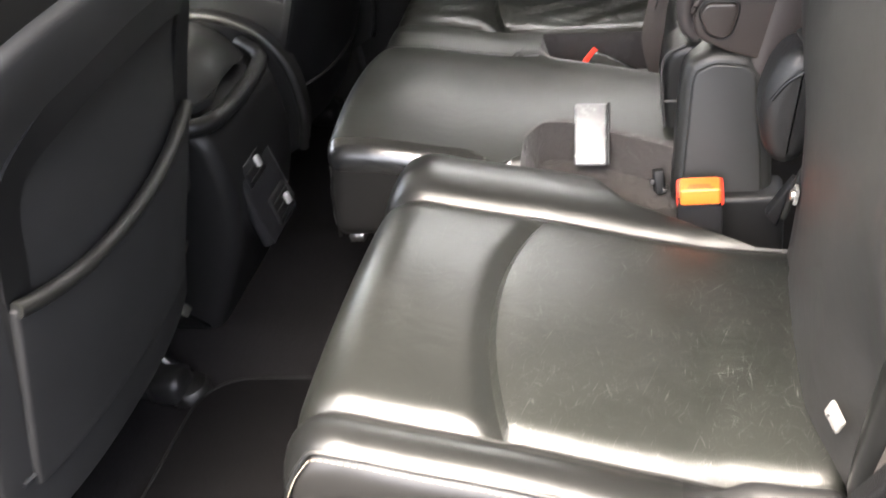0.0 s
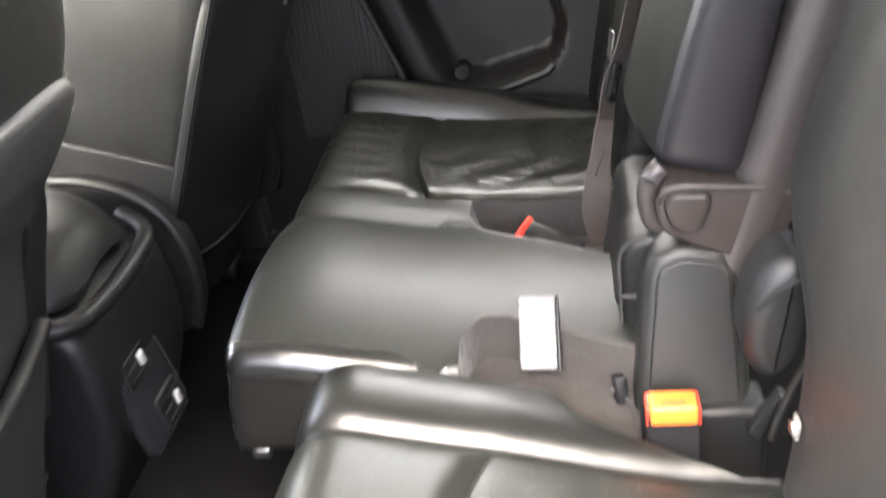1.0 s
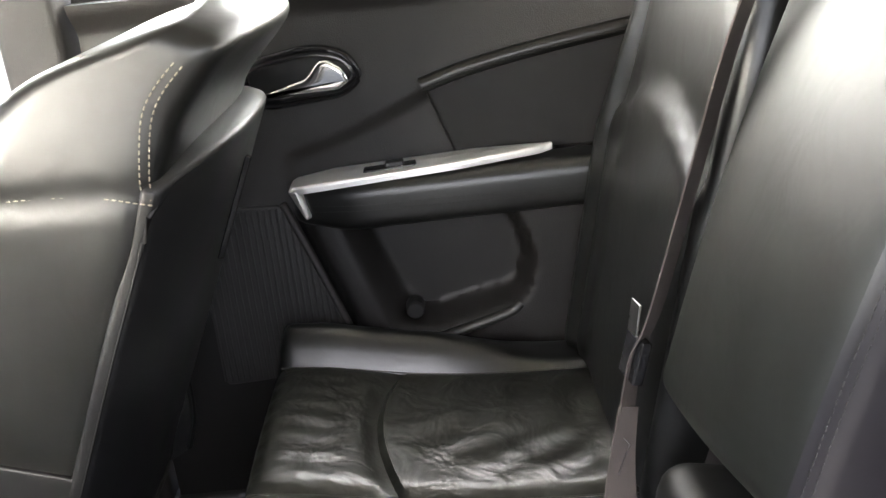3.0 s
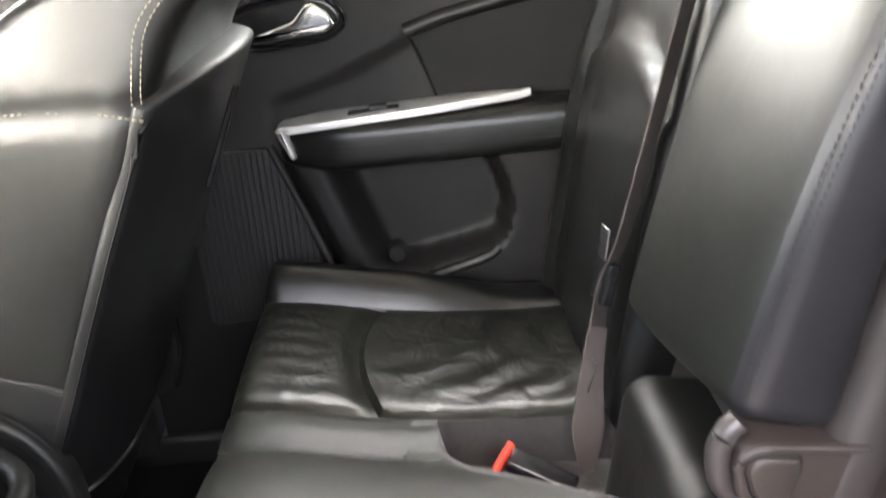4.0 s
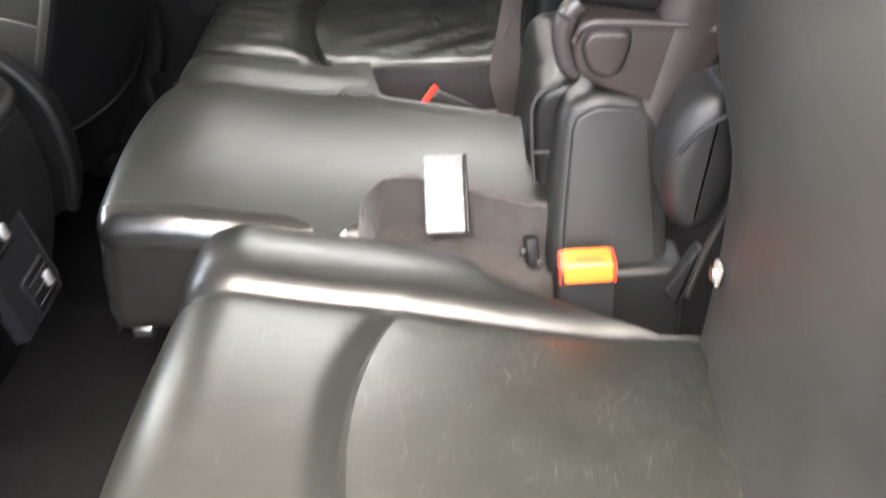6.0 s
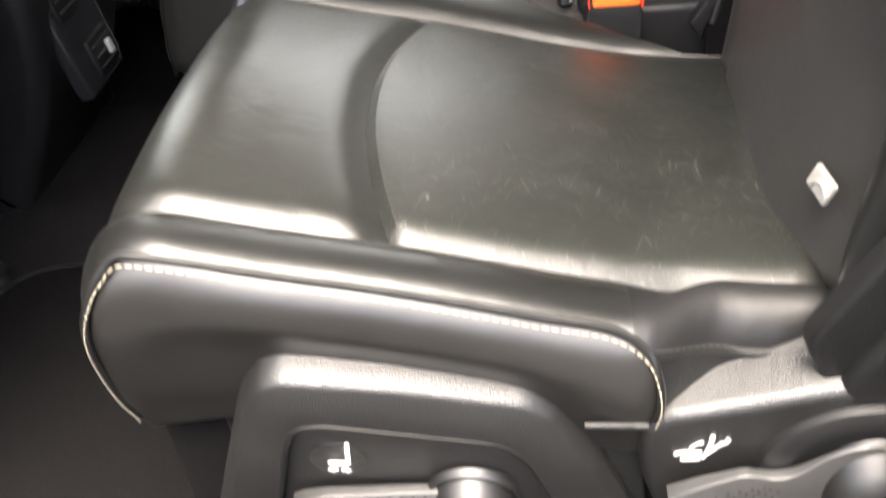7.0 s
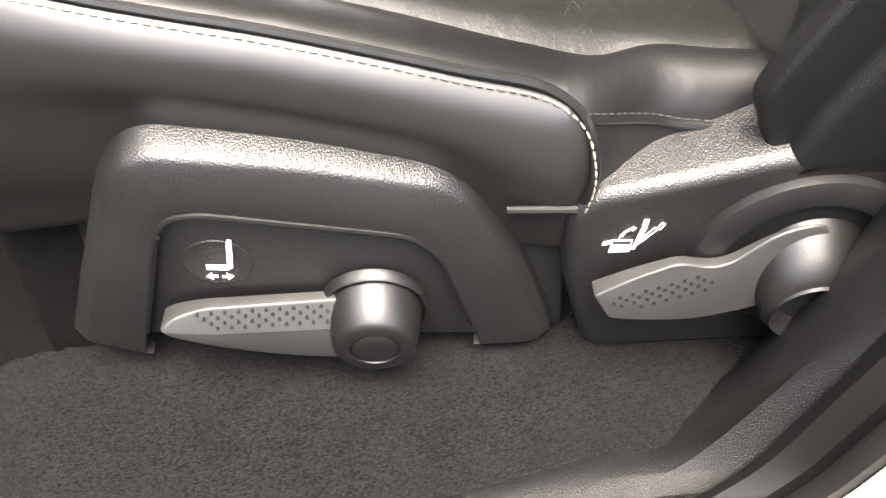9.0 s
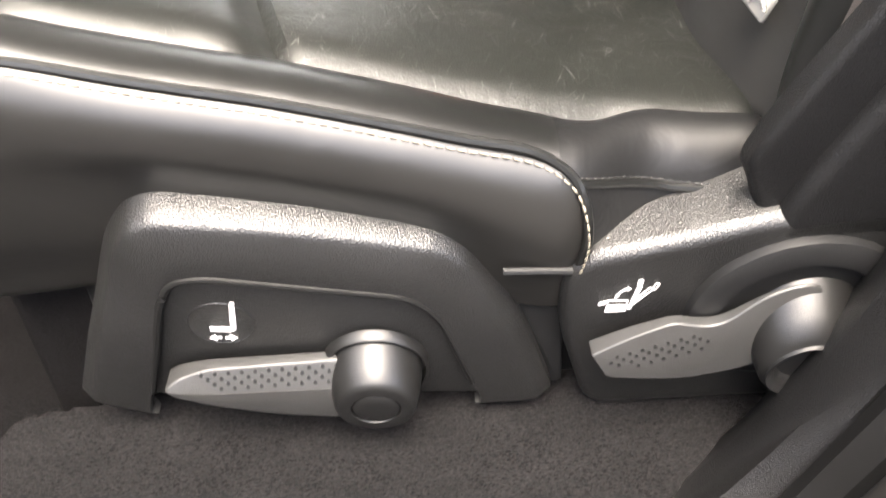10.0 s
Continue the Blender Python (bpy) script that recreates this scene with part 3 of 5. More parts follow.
tagged(rail, "dark headliner rail above the open doorway", "trim", kind="structure")
# near body side, left open at the rear doorway
wall_near = part("wall_west", box_geo((0.66, 0.24, -0.3), (1.6, 0.34, 1.0)), DOOR_SKIN, smooth=False)
tagged(wall_near, "dark plastic lining of the near body side", "wall", kind="structure")
for x0, x1 in ((-0.76, -0.66), (0.64, 0.76)):
    pil = part("trim", rbox((x0, 0.30, -0.05), (x1, 0.40, 1.36), 0.015, 0.2), DOOR_SKIN)
    tagged(pil, "dark plastic body pillar trim beside the doorway", "pillar", kind="structure")
wall_door = part("wall_west", box_geo((-1.7, 0.24, -0.3), (-0.76, 0.34, 0.85)), DOOR_SKIN, smooth=False)
tagged(wall_door, "dark lining of the closed near front door", "wall", kind="structure")
leaf = part("wall_west", rbox((-0.82, -0.78, -0.25), (-0.72, 0.20, 0.70), 0.03, 0.3), DOOR_SKIN)
tagged(leaf, "dark lining of the opened near rear door", "car door", kind="structure")
opening("window_5", -1.6, -0.78, 0.86, 1.34, 0.33)
opening("window_4", 0.78, 1.5, 1.0, 1.34, 0.34)
# front and rear ends
wall_front = part("wall_north", box_geo((-1.8, 0.3, -0.05), (-1.7, 2.0, 0.85)), DOOR_SKIN, smooth=False)
tagged(wall_front, "dark dashboard wall closing the cabin", "wall", kind="structure")
wall_rear = part("wall_south", box_geo((1.6, 0.3, -0.05), (1.7, 2.0, 0.95)), DOOR_SKIN, smooth=False)
tagged(wall_rear, "dark tailgate lining closing the cabin", "wall", kind="structure")

far_sill = part("trim", rbox((-0.70, 1.905, -0.02), (0.66, 1.99, 0.06), 0.015, 0.2), PLASTIC)
tagged(far_sill, "black plastic sill under the far door", "sill", kind="structure")
# door sill and wheel-arch trim of the near doorway
sill = part("trim", rbox((-0.70, 0.24, -0.06), (0.04, 0.335, 0.045), 0.02, 0.05), PLASTIC)
tagged(sill, "grained black plastic door sill cover", "sill", kind="structure")


def loft(rails, n=90):
    """A skin across several rails."""
    curves = []
    for r in rails:
        c = smooth_path(r, n + 12)
        c = np.array([c[max(0, i - 6):i + 7].mean(axis=0) for i in range(6, n + 6)])
        curves.append(c)
    m = len(curves)
    pts = [curves[k][i] for i in range(n) for k in range(m)]
    faces = [(i * m + k, i * m + k + 1, i * m + m + k + 1, i * m + m + k) for i in range(n - 1) for k in range(m - 1)]
    return np.array(pts), faces


# rails of the arch: x, y, z from the sill up to the roof
RA = [(0.02, 0.322, 0.082), (0.09, 0.332, 0.085), (0.154, 0.345, 0.086), (0.200, 0.366, 0.080), (0.243, 0.387, 0.088), (0.272, 0.392, 0.138), (0.299, 0.395, 0.210), (0.335, 0.395, 0.33), (0.39, 0.395, 0.48), (0.43, 0.395, 0.70), (0.44, 0.395, 1.0), (0.44, 0.395, 1.32)]
RC = [(0.04, 0.285, 0.066), (0.12, 0.305, 0.070), (0.236, 0.341, 0.078), (0.277, 0.355, 0.134), (0.306, 0.355, 0.211), (0.34, 0.355, 0.31), (0.395, 0.355, 0.46), (0.43, 0.355, 0.66), (0.445, 0.355, 0.85), (0.45, 0.355, 1.0), (0.45, 0.355, 1.16), (0.45, 0.355, 1.32)]
RD = [(0.10, 0.27, 0.02), (0.19, 0.30, 0.055), (0.267, 0.318, 0.115), (0.280, 0.318, 0.142), (0.300, 0.318, 0.196), (0.338, 0.318, 0.29), (0.393, 0.318, 0.43), (0.43, 0.318, 0.62), (0.45, 0.318, 0.82), (0.455, 0.318, 1.0), (0.455, 0.318, 1.16), (0.455, 0.318, 1.32)]
RE = [(0.14, 0.25, 0.02), (0.21, 0.275, 0.09), (0.268, 0.285, 0.160), (0.276, 0.285, 0.178), (0.290, 0.285, 0.21), (0.335, 0.285, 0.32), (0.40, 0.285, 0.46), (0.44, 0.285, 0.64), (0.46, 0.285, 0.82), (0.465, 0.285, 1.0), (0.465, 0.285, 1.16), (0.465, 0.285, 1.32)]


def rail(points, dx=0.0, dy=0.0, dz=0.0):
    return [(x + dx, y + dy, z + dz) for x, y, z in points]


def between(p, q, dx=0.0, dz=0.0):
    return [((a[0] + b[0]) / 2 + dx, (a[1] + b[1]) / 2, (a[2] + b[2]) / 2 + dz) for a, b in zip(p, q)]


trim_a = part("trim", loft([rail(RA, 0.10, 0.08, -0.06), rail(RA, 0.02, 0.045, -0.014), rail(RA, 0.005, 0.018, -0.003), rail(RA), between(RA, RC, -0.001, 0.0015), rail(RC), rail(RC, 0.006, -0.003, -0.006)]), TRIM)
tagged(trim_a, "grained black plastic wheel arch trim", "trim", kind="structure")
trim_b = part("trim", loft([rail(RC, 0.004, -0.002, -0.004), rail(RC, -0.002, -0.005, 0.002), between(RC, RD, -0.007, 0.005), rail(RD, 0.0, 0.002), rail(RD, 0.008, 0.0, -0.006)]), RUBBER)
tagged(trim_b, "glossy black rubber door seal", "seal", kind="structure")
seal = part("trim", loft([rail(RD, 0.007, 0.0, -0.005), rail(RD, 0.001, -0.006), between(RD, RE, -0.002, 0.001), rail(RE), rail(RE, 0.006, 0.0, -0.005)]), SEAL_TAUPE)
tagged(seal, "taupe outer lip of the doorway seal", "seal", kind="structure")
body = part("trim", loft([rail(RE, 0.006, -0.001, -0.004), rail(RE, 0.002, -0.007, -0.001), rail(RE, 0.03, -0.02, -0.008), rail(RE, 0.15, -0.035, -0.02)]), PAINT)
tagged(body, "pale painted body edge of the doorway", "bodywork", kind="structure")


# ---- near rear seat ----
TOPX = [-0.275, -0.262, -0.255, -0.245, -0.232, -0.219, -0.200, -0.182, -0.146, -0.09, -0.029, 0.03, 0.084, 0.16, 0.23, 0.28]
TOPZ = [0.300, 0.318, 0.345, 0.366, 0.383, 0.393, 0.398, 0.398, 0.388, 0.375, 0.362, 0.346, 0.331, 0.313, 0.304, 0.301]


def crest(x):
    x = np.asarray(x, float)
    return sum(np.interp(x + o, TOPX, TOPZ) for o in (-0.008, -0.004, 0, 0.004, 0.008)) / 5


def bow(y, mid, half):
    """How far the cross seam bows forward."""
    return -0.036 * (1 - ((y - mid) / half) ** 2)


def panel_top(x, y, y0, y1, shift=0.0, crown=0.008, soft=1.0):
    """Height of a seat panel between the pipings at y0 and y1, with its bowed cross seam."""
    xs = x - shift
    mid, half = (y0 + y1) / 2, (y1 - y0) / 2
    q = np.clip((y - mid) / half, -1, 1)
    z = crest(xs) + crown * (1 - q ** 2)
    seam = -0.03 + bow(y, mid, half)
    inside = np.clip(1 - np.abs(q), 0, 1)
    u = xs - seam
    valley = np.where(u < 0, 0.011 * gauss(u, 0.017), 0.011 * gauss(u, 0.0045))
    z = z - valley * bump01(inside, 0.0, 0.08)
    return z


def seam_warp(x, y, at, mid, half):
    """Moves the straight grid so that one of its lines lies along the bowed seam."""
    q = np.clip((y - mid) / half, -1, 1)
    return x - 0.036 * (1 - q ** 2) * gauss(x - at, 0.09)


def near_edge(x):
    """Where the inner side of the cushion ends: it narrows behind, beside the buckle."""
    return 0.985 - 0.05 * bump01(x, 0.015, 0.065) - 0.065 * np.clip((x - 0.05) / 0.2, 0, 1)


ROLLD, ROLLZ = [0, 0.02, 0.04, 0.05, 0.06, 0.072], [0, 0.006, 0.0085, 0.008, 0.0065, 0.004]


def near_top(x, y):
    z = panel_top(x, y, 0.51, 0.875)
    z = z + 0.004 * np.clip(1 - ((y - 0.6925) / 0.1825) ** 2, 0, 1)
    d = 0.51 - y
    z = z + np.where(d > 0, sum(np.interp(d + o, ROLLD, ROLLZ) for o in (-0.006, -0.003, 0, 0.003, 0.006)) / 5, 0) * (1 - 0.75 * bump01(x, 0.02, 0.20)) - 0.004 * gauss(d, 0.004)
    d = y - 0.875
    z = z + np.where(d > 0, 0.010 * np.sin(np.pi * np.clip(d / 0.11, 0, 1)), 0) - 0.004 * gauss(d, 0.004)
    z = z - 0.007 * gauss(y - 0.51, 0.013) - 0.007 * gauss(y - 0.875, 0.013)
    z = z + bump01(x, 0.11, 0.19) * (0.006 * np.clip((0.51 - y) / 0.045, 0, 1) - 0.006 * gauss(y - 0.505, 0.022))
    return z


SIDEU, SIDEY = [-0.02, 0, 0.012, 0.028, 0.045, 0.065, 0.09, 0.14, 0.18, 0.22], [0.456, 0.450, 0.4425, 0.4372, 0.4355, 0.4385, 0.4465, 0.461, 0.478, 0.49]


def side_y(u):
    """How the outer side runs, going down from its seam."""
    return sum(np.interp(u + o, SIDEU, SIDEY) for o in (-0.008, -0.004, 0, 0.004, 0.008)) / 5


def side_draw(x, u):
    return 0.016 * bump01(u, 0.018, 0.075) * bump01(x, -0.25, -0.09) * bump01(0.14 - x, 0, 0.11)


def near_cushion(p):
    lo, hi = 0.19, 0.40
    raw_y = p[:, 1].copy()
    p[:, 0] = seam_warp(p[:, 0], p[:, 1], -0.03, 0.6925, 0.1825)
    z = p[:, 2]
    over = np.clip((p[:, 1] - 0.88) / (0.985 - 0.88), 0, 1)
    p[:, 1] = np.where(p[:, 1] > 0.88, 0.88 + over * (near_edge(p[:, 0]) - 0.88), p[:, 1])
    top = near_top(p[:, 0], p[:, 1])
    # keep the rounded rim of the block, but lay its top on the seat surface
    p[:, 2] = np.where(z > 0.30, top - (hi - z), lo + (z - lo) / 0.11 * (np.minimum(top - 0.10, 0.30) - lo))
    # the front leans back towards the floor; the outer rear corner narrows
    p[:, 0] += np.where(p[:, 0] < 0, 0.006 * bump01(0.30 - p[:, 2], 0, 0.12) * bump01(-p[:, 0], 0.1, 0.26), 0)
    side = bump01(0.52 - p[:, 1], 0, 0.07)
    p[:, 1] += side * 0.035 * bump01(p[:, 0], 0.13, 0.20)
    # the outer front corner is rounded in plan
    p[:, 0] += 0.026 * np.clip((0.51 - p[:, 1]) / 0.072, 0, 1) ** 2 * bump01(-p[:, 0], 0.10, 0.26) * bump01(p[:, 2], 0.22, 0.36)
    # the leather side swells out below its seam, is drawn in behind the panel and leans in towards the floor
    below = np.where(p[:, 0] < -0.2, 0.398, crest(p[:, 0])) - p[:, 2]
    p[:, 1] += bump01(0.51 - raw_y, 0, 0.056) * (side_y(below) - 0.438 + side_draw(p[:, 0], below))
    return p


def near_split(m):
    x, y, z = m[:, 0], m[:, 1], m[:, 2]
    inner = (y > 0.51) & (y < 0.875) & (z > 0.335)
    return list(np.where(inner & (x > -0.03), "seat_panel", np.where(inner, "thigh_panel", np.where((y < 0.4447) & (z < 0.3957) & (x < np.interp(z, [0.20, 0.30, 0.345, 0.373, 0.388, 0.40], [0.142, 0.145, 0.149, 0.144, 0.133, 0.115])), "side_panel", np.where((x > 0.128) & (y < 0.514), "bolster_end", "bolster")))))


near_seat = thing("car_seat", (0.0, 0.69, 0.07), "black leather single rear car seat with worn scuffed cushion", "car seat", "rear seats")
geo = rbox((-0.262, 0.438, 0.19), (0.275, 0.985, 0.40), 0.016, 0.0085, near_cushion, near_split)
looks = {"seat_panel": (LEATHER_WORN, "scuffed black leather seat panel"), "thigh_panel": (LEATHER_MARKED, ""), "side_panel": (LEATHER_SIDE, "smooth leather side of the cushion"), "bolster": (LEATHER, ""), "bolster_end": (LEATHER_DULL, "")}
for key, g in geo.items():
    part(key, g, looks[key][0], near_seat, looks[key][1])


def on_top(f, pts, lift=0.0):
    a = np.array(pts, float)
    return np.column_stack([a[:, 0], a[:, 1], f(a[:, 0], a[:, 1]) + lift])


for yy in (0.51, 0.875):
    xs = np.linspace(-0.245, 0.25, 90)
    part("piping", tube(on_top(near_top, [(x, yy) for x in xs], 0.0012), 0.0028, 8), LEATHER, near_seat)
# stitched edge round the outer side
edge = [(x, 0.4515, float(crest(x)) + 0.0005) for x in np.linspace(-0.195, 0.118, 50)]
front_edge = [(-0.250, 0.44, 0.215), (-0.248, 0.44, 0.25), (-0.243, 0.44, 0.30), (-0.233, 0.4385, 0.345), (-0.221, 0.438, 0.373), (-0.209, 0.438, 0.389)]
rear_edge = [(0.133, 0.438, 0.313), (0.144, 0.438, 0.298), (0.149, 0.4385, 0.27), (0.146, 0.44, 0.24), (0.142, 0.44, 0.22)]
loop = smooth_path(front_edge + edge[::6] + rear_edge, 200)
under = np.where(loop[:, 0] < -0.2, 0.398, crest(np.minimum(loop[:, 0], 0.14))) - loop[:, 2]
loop[:, 1] = side_y(under) - 0.0005
part("stitching", stitches(loop + np.array([0, -0.0012, -0.0035]), 0.0050, 0.0016, 0.0008), THREAD, near_seat, "cream contrast stitching")
part("piping", tube(loop + np.array([0, 0.0035, 0.0012]), 0.0032, 8), LEATHER, near_seat)
tail = np.array([(x, 0.444 + 0.028 * float(bump01(np.array(x), 0.13, 0.20)), float(crest(x)) - 0.008 - 0.014 * float(bump01(np.array(x), 0.14, 0.21))) for x in np.linspace(0.140, 0.245, 34)])
part("piping", tube(tail + np.array([0, 0, -0.004]), 0.003, 8), LEATHER, near_seat)
part("stitching", stitches(tail, 0.004, 0.002, 0.0006), THREAD_DARK, near_seat)
part("seat_base", rbox((-0.20, 0.50, 0.068), (0.25, 0.90, 0.22), 0.02, 0.1), PLASTIC_SMOOTH, near_seat, "black seat frame under the cushion")
part("front_foot", rbox((-0.262, 0.515, -0.002), (-0.19, 0.575, 0.20), 0.012, 0.04), MAT_CLOTH, near_seat)

# slider panel with its lever; the whole side leans in towards the floor
def lean(geo, tip=0.0):
    p, f = geo
    p = np.array(p, float)
    z = p[:, 2].copy()
    p[:, 2] += tip * (p[:, 1] - 0.43)
    p[:, 1] += 0.15 * (0.31 - z)
    return p, f


PANEL = rounded([(-0.210, 0.117), (-0.172, 0.216), (-0.150, 0.274), (-0.131, 0.300), (-0.112, 0.308), (-0.026, 0.296), (0.065, 0.273), (0.084, 0.258), (0.100, 0.226), (0.122, 0.170), (0.145, 0.092), (0.094, 0.092), (0.084, 0.100), (-0.06, 0.112)],
                [0.008, 0.04, 0.04, 0.02, 0.02, 0.05, 0.02, 0.02, 0.03, 0.03, 0.010, 0.006, 0.006, 0.05], 6)
RECESS = rounded([(-0.158, 0.100), (-0.121, 0.225), (-0.109, 0.248), (-0.088, 0.251), (0.040, 0.224), (0.058, 0.200), (0.088, 0.097)], [0.006, 0.02, 0.02, 0.02, 0.025, 0.02, 0.006], 6)


def along(points, n):
    """An open outline walked in n even steps."""
    p = np.array(points)
    at = np.concatenate([[0], np.cumsum(np.linalg.norm(np.diff(p, axis=0), axis=1))])
    t = np.linspace(0, at[-1], n)
    return np.column_stack([np.interp(t, at, p[:, 0]), np.interp(t, at, p[:, 1])])


def slider_shell(n=200):
    """The arched band: its top rolls over a crest into a sloping face that ends at the sunk field."""
    outer = along([p for p in PANEL if p[1] > 0.1165 or p[0] > 0.1], n)
    inner = along(RECESS, n)
    width = np.linalg.norm(inner - outer, axis=1)
    depth = [(0.0, 0.495), (0.0, 0.466), (0.003, 0.459), (0.008, 0.4475), (0.0115, 0.4395), (0.014, 0.4362), (0.0165, 0.4347), (0.020, 0.4335), (0.030, 0.4305)]
    pts = []
    for d, y in depth + [(-0.0016, 0.4270), (-0.0004, 0.4275), (0.0, 0.4290), (0.0, 0.450)]:
        t = d / width if (d > 0 or y > 0.46) else 1 + d / width
        q = outer + (inner - outer) * np.clip(t, 0, 1)[:, None]
        rise = 0.4 + 0.6 * bump01(q[:, 1], 0.18, 0.26)
        pts.append(np.column_stack([q[:, 0], 0.424 + (y - 0.424) * (rise if y < 0.46 else np.ones(n)), q[:, 1]]))
    m = len(pts)
    faces = [(k * n + i, k * n + i + 1, (k + 1) * n + i + 1, (k + 1) * n + i) for k in range(m - 1) for i in range(n - 1)]
    faces += [tuple(k * n for k in range(m)), tuple(k * n + n - 1 for k in range(m))]
    return np.concatenate(pts), faces


slider = part("slider_panel", lean(slider_shell()), PLASTIC, near_seat, "grained black plastic panel with slide lever")
part("sunk_field", lean(slab(np.array([(-0.160, 0.118), (-0.122, 0.226), (-0.110, 0.2495), (-0.088, 0.2525), (0.041, 0.2255), (0.0595, 0.201), (0.090, 0.102), (-0.06, 0.112)]), 0.47, 0.4325, 0.0008, steps=2)), PLASTIC, slider)
part("field_gap", lean(tube([(x, 0.4276, z) for x, z in along(RECESS, 90)[6:-6]], 0.0029, 8)), RUBBER, slider)


def facets(geo, fold, back=0.424, cap=True, up=0.34, down=0.36):
    """Folds a lever's face along a line: the upper facet looks up, the lower one down."""
    p, f = geo
    p = np.array(p, float)
    f = list(f)
    if cap:
        rim = f.pop()
        n = len(p)
        ridge = np.array([(p[i, 0], p[i, 1], float(fold(p[i, 0]))) for i in rim])
        p = np.concatenate([p, ridge])
        f += [(rim[k], rim[(k + 1) % len(rim)], n + (k + 1) % len(rim), n + k) for k in range(len(rim))]
    front = np.clip((back - p[:, 1]) / 0.012, 0, 1)
    line_z = fold(p[:, 0])
    p[:, 1] += front * (up * np.clip(p[:, 2] - line_z, 0, 1) + down * np.clip(line_z - p[:, 2], 0, 1)) - front * 0.004
    return p, f


badge = part("icon_badge", lean(ring_disc((-0.087, 0.4322, 0.199), [(0.0225, 0.004), (0.0225, 0.0), (0.0216, -0.0006), (0.0208, 0.0)])), PLASTIC, slider, "round black icon badge")


def icon(polys, y, name, parent):
    return part(name, join(*[lean(slab(np.array(q, float), y, y - 0.0006, 0.0001, steps=1)) for q in polys]), WHITE, parent, "white printed symbol", smooth=False)


sx, sz = -0.083, 0.195
icon([[(sx - 0.0125, sz - 0.003), (sx + 0.001, sz - 0.0045), (sx + 0.001, sz + 0.001), (sx - 0.012, sz + 0.0022)],
      [(sx + 0.001, sz - 0.0045), (sx + 0.0048, sz - 0.002), (sx + 0.0068, sz + 0.011), (sx + 0.0025, sz + 0.008)],
      [(sx + 0.0025, sz + 0.008), (sx + 0.0068, sz + 0.011), (sx + 0.0082, sz + 0.0235), (sx + 0.0045, sz + 0.022)],
      [(sx + 0.0045, sz + 0.022), (sx + 0.0082, sz + 0.0235), (sx + 0.0088, sz + 0.0268), (sx + 0.0058, sz + 0.0272)],
      [(sx - 0.0145, sz - 0.0105), (sx - 0.010, sz - 0.0145), (sx - 0.010, sz - 0.0065)], [(sx - 0.010, sz - 0.0119), (sx - 0.0065, sz - 0.0119), (sx - 0.0065, sz - 0.0091), (sx - 0.010, sz - 0.0091)],
      [(sx + 0.004, sz - 0.0115), (sx - 0.0005, sz - 0.0155), (sx - 0.0005, sz - 0.0075)], [(sx - 0.004, sz - 0.0127), (sx - 0.0005, sz - 0.0127), (sx - 0.0005, sz - 0.0101), (sx - 0.004, sz - 0.0101)]], 0.4316, "seat_symbol", badge)


def slide_fold(x):
    """The ridge along the slide lever, rising a little towards its tip."""
    return np.interp(x, [-0.135, -0.118, -0.095, 0.01], [0.152, 0.1485, 0.1465, 0.1485])


lever = part("slide_lever", lean(facets(slab(rounded([(-0.133, 0.152), (-0.124, 0.1585), (-0.106, 0.1635), (0.004, 0.1685), (0.004, 0.117), (-0.05, 0.122), (-0.10, 0.134), (-0.126, 0.145)], [0.004, 0.012, 0.03, 0.003, 0.003, 0.03, 0.03, 0.01], 6), 0.428, 0.412, 0.0018, steps=3), slide_fold, up=0.6, down=-0.2)), PLASTIC_SILVER, near_seat, "silver-grey dimpled slide lever")
dots = []
for row in range(4):
    for k in range(11 - (row == 3)):
        dots.append(ring_disc((-0.106 + k * 0.0092 + row * 0.0042, 0.4118, 0.1605 - row * 0.0033 + 0.00035 * k), [(0.0016, 0.0005), (0.0015, -0.0002), (0.0004, -0.0003)], seg=8))
for dot in dots:
    part("dimple", lean(facets(dot, slide_fold, cap=False, up=0.6, down=-0.2)), HUB, lever)
hub = part("lever_hub", lean(ring_disc((0.0115, 0.0, 0.151), [(0.0325, 0.4285), (0.0325, 0.420), (0.0305, 0.409), (0.0285, 0.402), (0.0270, 0.3998), (0.0245, 0.3990), (0.0175, 0.3990), (0.0168, 0.4015)]), 0.5), HUB, near_seat, "round satin grey lever hub")
part("hub_cap", lean(ring_disc((0.0115, 0.0, 0.151), [(0.0160, 0.404), (0.0160, 0.3995), (0.0150, 0.3988), (0.008, 0.3985)]), 0.5), HUB, hub)
part("hub_ring", lean(ring_disc((0.0115, 0.0, 0.151), [(0.0375, 0.43), (0.0375, 0.4240), (0.0368, 0.4230), (0.0356, 0.4230), (0.0350, 0.4285)]), 0.5), HUB, hub)
part("gap_plate", lean(slab(rounded([(0.094, 0.242), (0.140, 0.240), (0.150, 0.09), (0.12, 0.09)], 0.004), 0.49, 0.447, 0.003)), PLASTIC_SMOOTH, near_seat)

part("gap_edge", tube([(0.098, 0.4425, 0.2415), (0.142, 0.4425, 0.2400)], 0.0028, 8), PLASTIC_SMOOTH, near_seat)

# recline panel with its lever
rec = rounded([(0.262, 0.16), (0.252, 0.284), (0.236, 0.316), (0.242, 0.338), (0.276, 0.42), (0.312, 0.50), (0.40, 0.80), (0.46, 0.80), (0.385, 0.45), (0.385, 0.20), (0.36, 0.12)],
              [0.02, 0.02, 0.012, 0.03, 0.05, 0.05, 0.03, 0.03, 0.05, 0.05, 0.02], 6)
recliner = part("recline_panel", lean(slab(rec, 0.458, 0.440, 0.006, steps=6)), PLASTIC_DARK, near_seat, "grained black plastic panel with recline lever")
